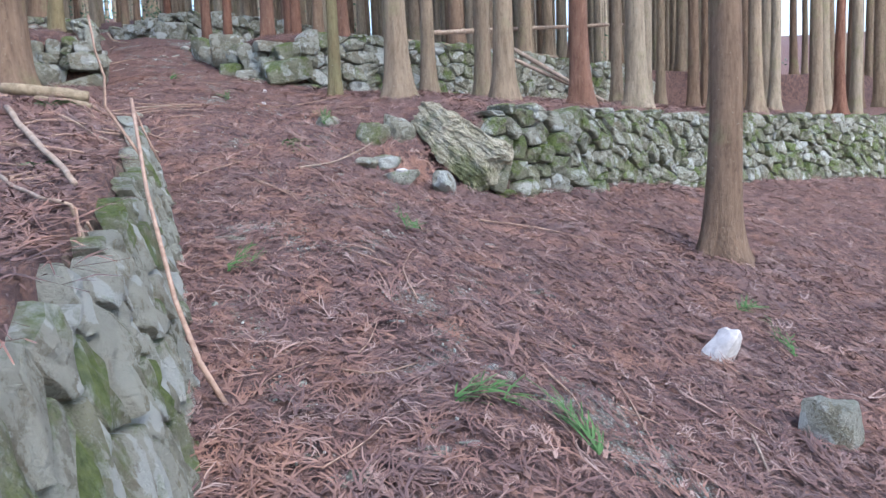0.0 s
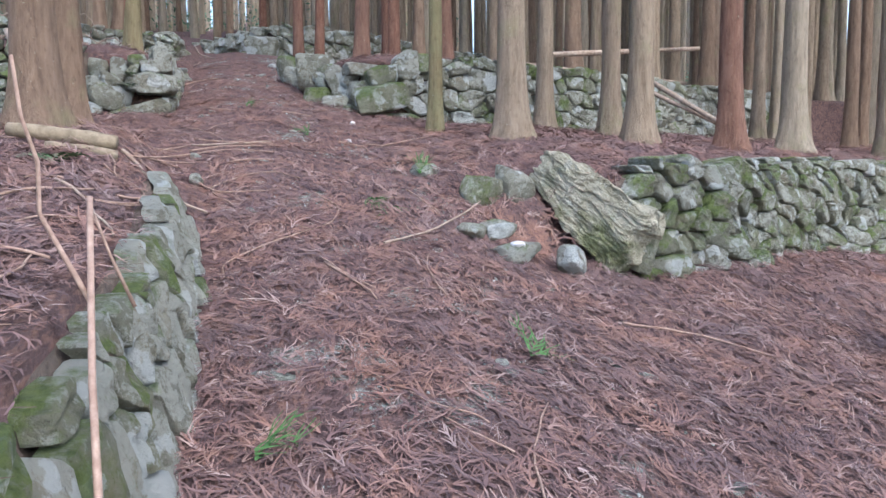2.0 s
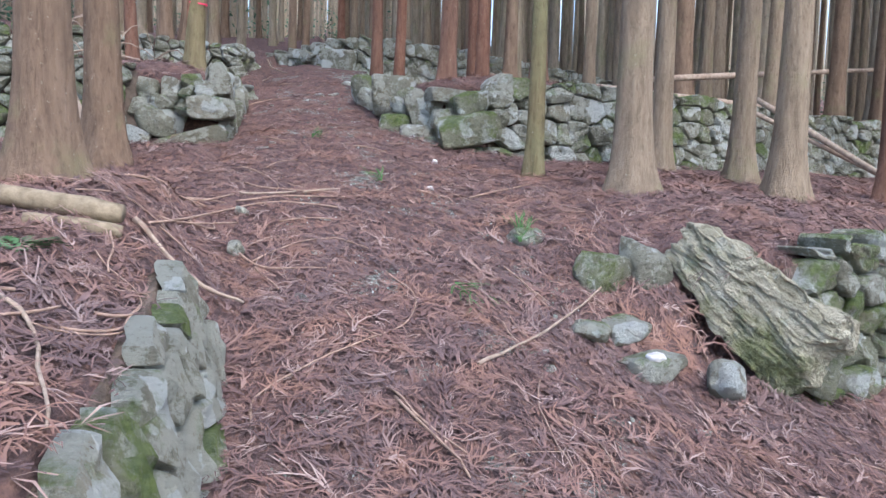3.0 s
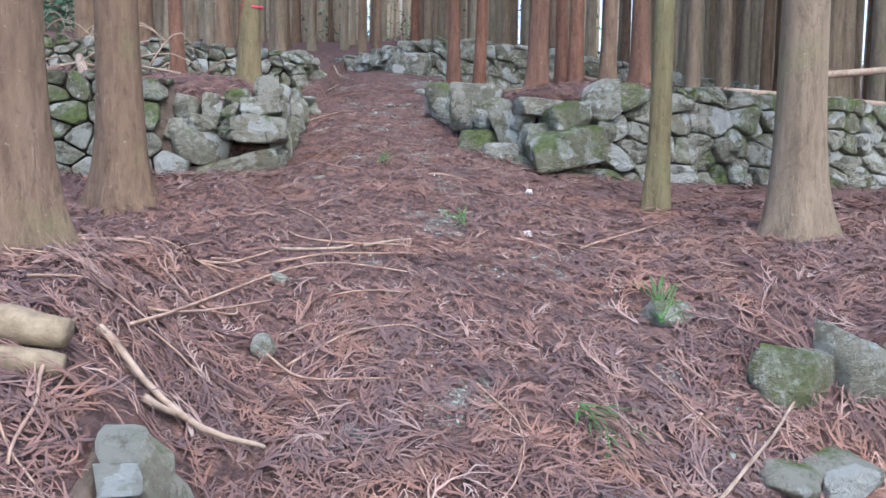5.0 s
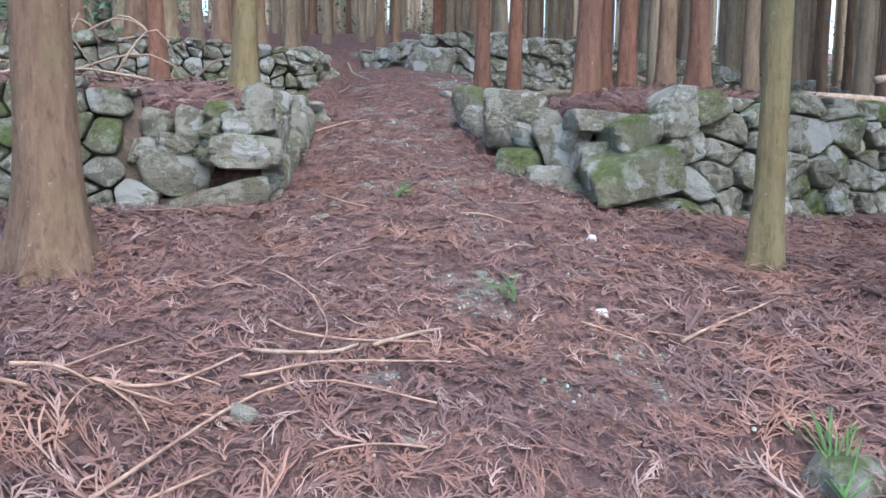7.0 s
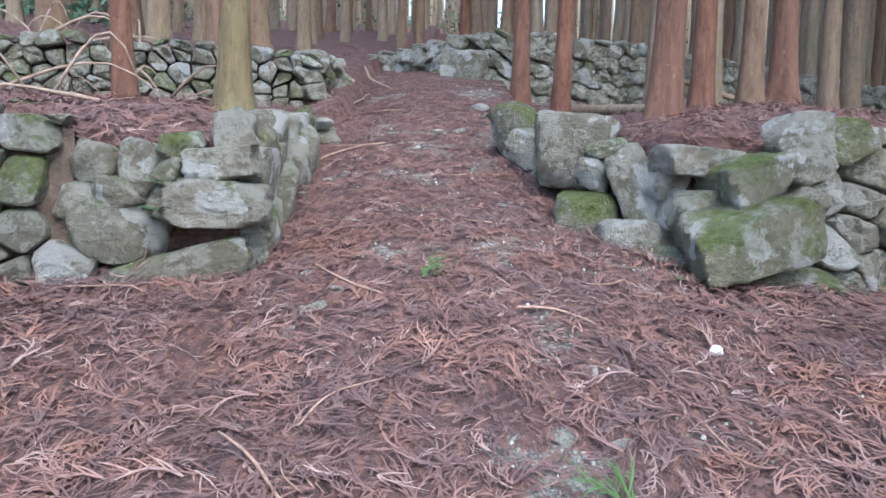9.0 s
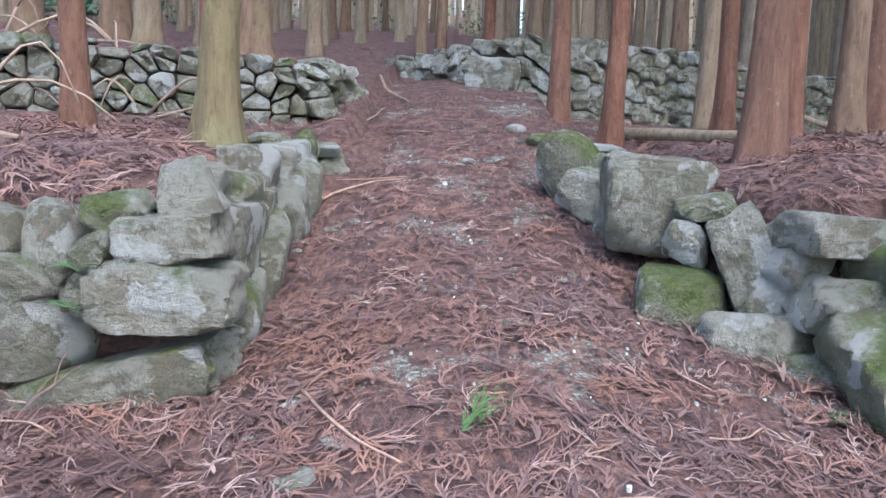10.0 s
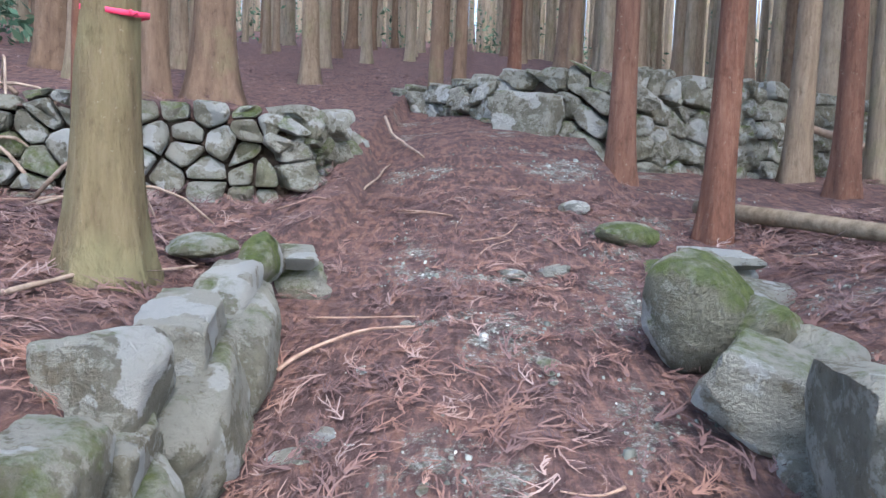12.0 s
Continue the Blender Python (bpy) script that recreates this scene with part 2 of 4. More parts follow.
def ground(x, y):
    p = ramp(y)
    if x >= 0:
        d1, d2, d3 = behind(W1, x, y) - SET, behind(W2, x, y) - SET, behind(W3, x, y) - SET
        if y > 18 and d3 > 0:
            z = 5.0 + 0.17 * d3 - 0.05 * max(0.0, x - 6)
            return lerp(p, z, smooth(-0.4, 0.7, x + 0.25 * (y - 19)))
        if y > 11.5 and d2 > 0:
            z = lerp(3.42 + 0.012 * x, 4.13, (d2 / (d2 + max(-d3, 0.02))) ** 0.5)
            if y > 15.1:
                z = lerp(p, z, smooth(0.5, 1.5, x))
            return z if x > 1.1 else p
        z = lerp(1.98, 2.7, (max(d1, 0.0) / (max(d1, 0.0) + max(-d2, 0.02))) ** 0.55)
        if x < 2.7 and y > 7.3:
            low = lerp(field(x, y), p - 0.08 * smooth(0.5, 2.0, x), smooth(7.4, 8.4, y))
            return lerp(low, z, smooth(1.3, 2.9, x) * smooth(8.0, 9.2, y) if x < 2.3 else smooth(1.3, 2.9, x) * smooth(7.7, 8.6, y))
        if d1 > 0 and y > 7.4:
            return z
        return field(x, y)
    e0, e1, e2 = behind(L0, x, y), -behind(L1, x, y) - SET, -behind(L2, x, y) - SET
    if y > 14 and e2 > 0 and x < -0.8:
        z = 4.36 + 0.17 * e2
        return lerp(p, z, smooth(-0.6, -1.4, x - 0.5 * smooth(16.8, 18.5, y))) if y > 16.4 else z
    if y > 9.5 and e1 > 0 and x < -0.5:
        z = lerp(3.38, 3.88, (e1 / (e1 + max(-e2, 0.02))) ** 0.4)
        return lerp(z, p + 0.08, smooth(13.4, 15.2, y) * smooth(-1.1, -0.75, x))
    top = max(1.42, 1.62 + 0.11 * (y - 4.0)) if y < 6.0 else lerp(1.84, ramp(9) + 0.06, ((y - 6.0) / 3.0) ** 0.8)
    top += 0.2 * smooth(-0.15, -0.7, x) * smooth(4.5, 6.5, y)
    z = lerp(top, p, smooth(8.6, 9.2, y)) if y < 9.2 else p
    flat = lerp(p, 2.68, smooth(10.0, 11.4, y)) if x < -0.5 else lerp(p, p - 0.12, smooth(10.0, 11.4, y))
    if y > 11.6:
        flat = p - 0.1
    if y > 9.2:
        z = flat
    lip = lerp(0.07 - 0.3 * max(0.0, z - p), 0.15, smooth(6.5, 8.0, y))
    return lerp(p, z, smooth(lip, lip - lerp(0.1, 0.8, smooth(6.5, 8.0, y)), x))



# ---- building helpers ----
def mesh_of(name, verts, faces, mat, shade=True):
    me = bpy.data.meshes.new(name)
    me.from_pydata(verts, [], faces)
    me.materials.append(mat)
    if shade:
        me.polygons.foreach_set("use_smooth", [True] * len(me.polygons))
    me.update()
    if shade == "facets":
        me.set_sharp_from_angle(angle=radians(22))
    return me


def part(name, me, parent=None, label=""):
    ob = new(name, me)
    ob.parent = parent
    if label:
        tagged(ob, label)
    return ob


def tube(pts, radii, sides=7, rough=0.0, seed=0.0):
    """Verts and faces of a tapering tube along points."""
    verts, faces = [], []
    for i, p in enumerate(pts):
        a, b = pts[max(0, i - 1)], pts[min(len(pts) - 1, i + 1)]
        d = (b - a).normalized()
        u = d.cross(Vector((0.31, 0.2, 0.93)) if abs(d.z) < 0.9 else Vector((1, 0, 0))).normalized()
        v = d.cross(u)
        for k in range(sides):
            w = 2 * math.pi * k / sides
            n = u * math.cos(w) + v * math.sin(w)
            r = radii[i] * (1 + rough * noise.noise((p + n * radii[i]) * 9 + Vector((seed, 0, 0))))
            verts.append(p + n * r)
    m = len(pts)
    for i in range(m - 1):
        for k in range(sides):
            q = (k + 1) % sides
            faces.append((i * sides + k, i * sides + q, (i + 1) * sides + q, (i + 1) * sides + k))
    faces.append(tuple(range(sides))[::-1])
    faces.append(tuple(range((m - 1) * sides, m * sides)))
    return verts, faces


# ---- ground ----
def lines(fine_a, fine_b, step, far_a, far_b):
    out = list(np.arange(fine_a, fine_b, step))
    s, v = step, fine_b
    while v < far_b:
        out.append(v)
        s *= 1.13
        v += s
    s, v = step, fine_a
    while v > far_a:
        s *= 1.13
        v -= s
        out.append(v)
    return sorted(out) 


def height(x, y):
    """The ground with its small unevenness."""
    z = ground(x, y)
    z += 0.05 * noise.noise((x * 0.9, y * 0.9, 3.0)) + 0.018 * noise.noise((x * 4.1, y * 4.1, 7.0))
    return z + 0.8 * noise.noise((x * 0.07, y * 0.07, 1.0)) * smooth(14, 40, math.hypot(x, y - 10))


def bare(x, y):
    """Where the path is worn to pale crumbled rock."""
    on_path = smooth(0.1, 0.5, x + 0.09 * max(0.0, y - 8)) * smooth(2.4, 1.3, x - max(0.0, 1.0 - 0.14 * y))
    return on_path * smooth(0.03, 0.42, noise.noise((x * 1.9, y * 1.9, 11.0)) + 0.6 * noise.noise((x * 5.5, y * 5.5, 2.0)))


def make_ground():
    xs, ys = lines(-5.0, 9.0, 0.085, -140, 140), lines(-1.0, 22.0, 0.085, -120, 200)
    verts = [(x, y, height(x, y)) for y in ys for x in xs]
    w = len(xs)
    faces = [(j * w + i, j * w + i + 1, (j + 1) * w + i + 1, (j + 1) * w + i) for j in range(len(ys) - 1) for i in range(w - 1)]
    me = mesh_of("ground", verts, faces, SOIL)
    me.attributes.new("worn", "FLOAT", "POINT").data.foreach_set("value", [bare(x, y) if -2 < x < 4 and 0 < y < 24 else 0.0 for x, y, _ in verts])
    g = new("ground", me)
    tagged(g, "sloping forest floor of reddish brown cedar litter and soil", "ground", kind="structure")


make_ground()


# ---- stones ----
CUBE = {}


def cube_grid(n):
    """Directions over a sphere, laid out as the six faces of a gridded cube, and the quads between them."""
    if n not in CUBE:
        index, dirs, faces = {}, [], []

        def point(*c):
            if c not in index:
                index[c] = len(dirs)
                dirs.append(Vector([math.tan(v / n * math.pi / 4) for v in c]).normalized())
            return index[c]

        for axis in range(3):
            for side in (-n, n):
                for i in range(-n, n, 2):
                    for j in range(-n, n, 2):
                        quad = []
                        for a, b in ((i, j), (i + 2, j), (i + 2, j + 2), (i, j + 2)):
                            c = [a, b]
                            c.insert(axis, side)
                            quad.append(point(*c))
                        flip = (side > 0) == (axis == 1)
                        faces.append(tuple(quad[::-1] if flip else quad))
        CUBE[n] = dirs, faces
    return CUBE[n]


def stone_mesh(name, size, mat, seed, boxy=0.6, cuts=10, bump=0.1, taper=0.0):
    """A quarried or field stone: flat faces set a little askew, corners knocked off, edges worn round."""
    rnd = random.Random(seed)
    skew = 0.06 if boxy > 0.9 else 0.12
    planes = []
    for axis in range(3):
        for side in (-1, 1):
            n = Vector((rnd.gauss(0, skew), rnd.gauss(0, skew), rnd.gauss(0, skew)))
            n[axis] = side
            planes.append((n.normalized(), 1.0))
    low, high, count = (1.22, 1.55, 9) if boxy > 0.9 else (1.0, 1.35, 12) if boxy > 0.65 else (0.86, 1.1, 20)
    for _ in range(count):
        n = Vector((rnd.uniform(-1, 1), rnd.uniform(-1, 1), rnd.uniform(-1, 1))).normalized()
        planes.append((n, rnd.uniform(low, high)))
    power = 26 if boxy > 0.9 else 18 if boxy > 0.65 else 9
    dirs, faces = cube_grid(cuts)
    verts = []
    for d in dirs:
        r = sum(max(0.0, d.dot(n) / lim) ** power for n, lim in planes) ** (-1 / power)
        p = d * r
        q = Vector((p.x * size[0], p.y * size[1], p.z * size[2])) / 2
        rough = bump * 0.7 * noise.noise(p * 1.3 + Vector((seed * 3.1, 0, 0))) + bump * 0.5 * noise.noise(p * 3.4 + Vector((0, seed, 0)))
        rough += 0.010 / max(0.1, min(size)) * noise.noise(q * 26 + Vector((seed, 0, 0))) + 0.006 / max(0.1, min(size)) * noise.noise(q * 55)
        q *= 1 + rough
        q.x *= 1 + taper * p.z
        q.y *= 1 + taper * p.z
        verts.append(q)
    me = mesh_of(name, verts, faces, mat, True)
    me.set_sharp_from_angle(angle=radians(34))
    return me


def slab_mesh(size, mat, seed):
    """A slab of bedded rock: ragged sheets stepping back one behind the other along its length."""
    me = stone_mesh("slab", size, mat, seed, 0.95, 44, 0.05)
    for v in me.vertices:
        p = v.co
        bed = noise.noise((p.x * 1.5, p.y * 6.5, seed)) + 0.5 * noise.noise((p.x * 4.0, p.y * 15, seed + 3)) + 1.1 * p.y / size[1]
        level = math.floor(bed * 3.2)
        plate = (level + smooth(0.72, 1.0, bed * 3.2 - level)) / 3.2
        edge = 0.05 * noise.noise((p.x * 3.1, p.z * 6, 4.0)) + 0.03 * noise.noise((p.x * 9, p.z * 16, 2.0))
        p.z += (0.075 * (plate - 0.55 * bed)) * (1 if p.z > 0 else -0.6) + 0.012 * noise.noise(p * 14) + 0.02 * noise.noise((p.x * 3, p.y * 3, 8.0))
        p.y += edge * (1 if p.y > 0 else -1) * abs(p.y) / size[1] * 2
        p.y *= 1 + 0.5 * p.x / size[0]
        p.x += 0.07 * noise.noise((p.y * 7, p.z * 7, 9.0)) * abs(p.x) / size[0] * 2
    me.update()
    me.set_sharp_from_angle(angle=radians(30))
    return me


def clip(poly, px, py, nx, ny):
    """The part of a polygon on the inner side of the line through p with outward normal n."""
    out = []
    for (ax, ay), (bx, by) in zip(poly, poly[1:] + poly[:1]):
        da, db = (ax - px) * nx + (ay - py) * ny, (bx - px) * nx + (by - py) * ny
        if da <= 0:
            out.append((ax, ay))
        if da * db < 0:
            s = da / (da - db)
            out.append((ax + s * (bx - ax), ay + s * (by - ay)))
    return out


def along(line, s):
    """Point and direction at s metres along a polyline."""
    for (ax, ay), (bx, by) in zip(line, line[1:]):
        n = math.hypot(bx - ax, by - ay)
        if s <= n or (bx, by) == line[-1]:
            return ax + (bx - ax) * s / n, ay + (by - ay) * s / n, (bx - ax) / n, (by - ay) / n
        s -= n
    return None


def soft_dir(line, s, total):
    a, b = along(line, max(0, s - 0.25)), along(line, min(total, s + 0.25))
    d = Vector((b[0] - a[0], b[1] - a[1])).normalized()
    return d.x, d.y


def rubble_wall(line, out, size, label, seed, reach, keep=lambda x, y, z: True, mats=(STONE,), extra=0.04, batter=0.14, squash=0.78, relief=1.0, fill_from=0.0):
    """A dry wall of fitted stones along a line; out is +1 when its face looks to the right of the line."""
    rnd = random.Random(seed)
    wall = tagged(new("stone_wall"), label, "stone wall", kind="structure")
    total = min(reach, sum(math.dist(a, b) for a, b in zip(line, line[1:])))

    def span(s):
        x, y, _, _ = along(line, s)
        dx, dy = soft_dir(line, s, total)
        nx, ny = (dy, -dx) if out > 0 else (-dy, dx)
        z0 = min(ground(x + nx * 0.2, y + ny * 0.2), ground(x + nx * 0.35, y + ny * 0.35))
        z1 = max(ground(x - nx * 0.42, y - ny * 0.42), ground(x - nx * 0.55, y - ny * 0.55))
        return x, y, nx, ny, z0, max(z1 - z0, 0.15)

    seeds = []
    s = -size
    while s < total + size:
        hmax = span(min(max(s, 0), total))[5] + 0.1
        h = -0.12 + rnd.uniform(-0.4, 0.4) * size
        while h < hmax + size:
            q = rnd.uniform(0.62, 1.2)
            seeds.append(((s + rnd.uniform(-0.42, 0.42) * size * 1.2) * squash, h + rnd.uniform(-0.3, 0.3) * size))
            h += size * q
        s += size * rnd.uniform(0.9, 1.25)
    for cx, cy in seeds:
        cs = cx / squash
        if not 0 <= cs <= total:
            continue
        x, y, nx, ny, z0, hh = span(cs)
        if cy > hh + extra + 0.05 or cy < -0.2:
            continue
        if not keep(x, y, z0 + cy):
            continue
        poly = [(cx - 1.7 * size, -0.25), (cx + 1.7 * size, -0.25), (cx + 1.7 * size, hh + extra + rnd.uniform(-0.08, 0.05)), (cx - 1.7 * size, hh + extra + rnd.uniform(-0.08, 0.05))]
        for qx, qy in seeds:
            if (qx, qy) != (cx, cy) and abs(qx - cx) < 3.2 * size and abs(qy - cy) < 3.2 * size:
                poly = clip(poly, (qx + cx) / 2, (qy + cy) / 2, qx - cx, qy - cy)
        if len(poly) < 3:
            continue
        poly = [(px / squash, py) for px, py in poly]
        slope = (span(min(total, cs + 0.3))[4] - span(max(0.0, cs - 0.3))[4]) / (min(total, cs + 0.3) - max(0.0, cs - 0.3))
        mx, my = sum(p[0] for p in poly) / len(poly), sum(p[1] for p in poly) / len(poly)
        # round the corners
        ring = []
        for (ax, ay), (bx, by) in zip(poly, poly[1:] + poly[:1]):
            ring += [(ax + (bx - ax) * 0.14, ay + (by - ay) * 0.14), (ax + (bx - ax) * 0.5, ay + (by - ay) * 0.5), (ax + (bx - ax) * 0.86, ay + (by - ay) * 0.86)]
        r = min(math.hypot(px - mx, py - my) for px, py in ring)
        if r < 0.02:
            continue
        proud, tx, ty = rnd.uniform(-0.03, 0.06) * relief, rnd.uniform(-0.25, 0.25) * relief, rnd.uniform(-0.28, 0.2) * relief
        shrink = 1 - min(0.25, rnd.uniform(0.003, 0.009) / r)
        deep = min(0.5, 0.25 + 0.6 * r) if batter < 0.3 else 0.07
        bulge = min(0.075, 0.36 * r) * relief
        verts, faces = [], []
        n = len(ring)
        for scale, d in ((0.8, -deep), (1.01, -0.09), (1.0, -0.02), (0.96, bulge * 0.4), (0.84, bulge * 0.8), (0.5, bulge * 0.97)):
            for px, py in ring:
                u, v = (px - mx) * shrink * scale, (py - my) * shrink * scale
                e = d + proud + tx * u + ty * v
                wob = 0.035 * noise.noise((px * 11 + seed * 7, py * 11, d * 9)) + 0.06 * relief * noise.noise((px * 3, py * 3 + seed, 1.0))
                lean = -batter * (my + v)
                verts.append(Vector(((mx + u - cs), e + wob + lean, my + v + slope * (mx + u - cs))))
        for a in range(5):
            for k in range(n):
                q = (k + 1) % n
                faces.append((a * n + k, a * n + q, (a + 1) * n + q, (a + 1) * n + k))
        verts.append(Vector((mx - cs, bulge + proud - batter * my + 0.012 * rnd.uniform(-1, 1), my + slope * (mx - cs))))
        faces += [(5 * n + k, 5 * n + (k + 1) % n, 6 * n) for k in range(n)]
        tdx, tdy = (-ny, nx)
        if out < 0:
            tdx, tdy = (ny, -nx)
        world_v = [Vector((v.x * tdx + v.y * nx, v.x * tdy + v.y * ny, v.z)) for v in verts]
        if (Vector((tdx, tdy, 0)).cross(Vector((0, 0, 1)))).dot(Vector((nx, ny, 0))) < 0:
            faces = [f[::-1] for f in faces]
        ob = part("stone", mesh_of("stone", world_v, faces, rnd.choice(mats), "facets"), wall)
        ob.location = (x, y, z0)
    # a dark earth sheet added behind the stones, standing for shade in the gaps
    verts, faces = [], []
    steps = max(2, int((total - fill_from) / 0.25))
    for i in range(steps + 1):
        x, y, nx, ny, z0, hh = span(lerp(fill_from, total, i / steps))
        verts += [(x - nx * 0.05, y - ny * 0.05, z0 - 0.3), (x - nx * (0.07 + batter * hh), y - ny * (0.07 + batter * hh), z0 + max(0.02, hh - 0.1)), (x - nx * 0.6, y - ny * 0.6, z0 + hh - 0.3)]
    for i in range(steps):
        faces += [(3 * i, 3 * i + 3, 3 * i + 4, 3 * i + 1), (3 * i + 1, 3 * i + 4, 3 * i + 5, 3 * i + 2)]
    part("packed_earth", mesh_of("packed_earth", verts, faces, GAP_EARTH), wall)
    return wall


HEROES = []


def boulder(label, at, size, turn, mat, seed, boxy=0.6, cuts=14, bump=0.09, parent=None, taper=0.0):
    """A single large stone, centred at a place, turned by three angles."""
    ob = new("stone" if parent else "boulder", stone_mesh("boulder", size, mat, seed, boxy, cuts, bump, taper))
    ob.matrix_world = pose(*at, *turn)
    HEROES.append((at, max(size) * 0.45))
    if parent:
        ob.parent = parent
        if label:
            tagged(ob, label)
    else:
        tagged(ob, label, "boulder")
    return ob


def free(x, y, z):
    return all(math.dist((x, y, z), h) > r for h, r in HEROES)



# ---- the large stones, then the walls round them ----
corner_right = tagged(new("wall_corner"), "large mossy boulders at the corner of the dry stone wall", "stone wall", kind="structure")
for label, at, size, turn, mat, seed, boxy, taper in (
    ("broad mossy foot boulder", (1.95, 11.98, 2.99), (0.7, 0.46, 0.36), (0, -10, 12), MOSSY, 3, 0.8, 0),
    ("", (1.97, 12.14, 3.29), (0.42, 0.42, 0.24), (0, -12, 12), MOSSY, 4, 0.8, 0),
    ("pale lichened capping stone", (1.735, 12.28, 3.365), (0.41, 0.38, 0.16), (0, 2, 10), PALE, 31, 0.93, 0),
    ("", (1.68, 12.17, 3.1), (0.22, 0.36, 0.23), (0, 14, 10), STONE, 32, 0.8, 0),
    ("", (1.58, 12.35, 3.235), (0.16, 0.3, 0.18), (0, 24, 10), PALE, 33, 0.8, 0),
    ("", (1.49, 12.56, 3.23), (0.23, 0.38, 0.42), (0, -24, -16), STONE, 34, 0.93, 0),
    ("", (1.38, 12.78, 3.43), (0.27, 0.36, 0.12), (0, -8, -20), MOSSY, 35, 0.8, 0),
    ("", (1.27, 12.68, 3.29), (0.18, 0.3, 0.17), (0, 8, -20), STONE, 78, 0.8, 0),
    ("great wedge-shaped stone with a mossy top", (1.19, 13.12, 3.4), (0.43, 0.5, 0.46), (-6, 6, -10), STONE, 5, 0.93, 0.26),
    ("round boulder furred with green moss", (0.95, 14.2, 3.6), (0.4, 0.48, 0.45), (0, -14, 14), MOSSY, 6, 0.5, 0),
    ("", (1.12, 14.02, 3.58), (0.16, 0.28, 0.18), (0, 30, 10), MOSSY, 61, 0.8, 0),
    ("pale stone crusted with white lichen", (1.07, 13.7, 3.42), (0.42, 0.34, 0.26), (6, 20, -14), PALE, 36, 0.93, 0),
    ("", (1.25, 13.86, 3.5), (0.2, 0.36, 0.2), (0, 30, 10), PALE, 38, 0.8, 0),
    ("", (1.22, 12.54, 3.04), (0.34, 0.38, 0.28), (0, -6, -24), MOSSY, 7, 0.8, 0),
    ("", (1.6, 12.45, 3.08), (0.3, 0.3, 0.26), (0, 8, -6), STONE, 89, 0.8, 0),
    ("", (1.45, 12.36, 2.93), (0.46, 0.4, 0.2), (0, 4, 0), PALE, 37, 0.8, 0),
    ("", (1.62, 12.24, 2.8), (0.5, 0.4, 0.22), (0, 3, 10), STONE, 73, 0.8, 0),
    ("", (2.2, 12.12, 2.72), (0.6, 0.4, 0.2), (0, 0, 14), MOSSY, 74, 0.8, 0),
    ("", (2.3, 12.36, 3.34), (0.26, 0.35, 0.22), (0, 5, 20), STONE, 71, 0.8, 0),
    ("", (2.32, 12.34, 3.14), (0.24, 0.35, 0.24), (0, 25, 20), STONE, 72, 0.8, 0),
    ("", (1.16, 13.6, 3.2), (0.3, 0.5, 0.26), (6, 0, 0), STONE, 76, 0.8, 0),
    ("", (1.2, 14.5, 3.5), (0.3, 0.36, 0.26), (6, 0, 0), STONE, 77, 0.8, 0),
):
    boulder(label, at, size, turn, mat, seed, boxy, parent=corner_right, taper=taper)
corner_left = tagged(new("wall_corner"), "stacked squared stones forming the end of the dry stone wall", "stone wall", kind="structure")
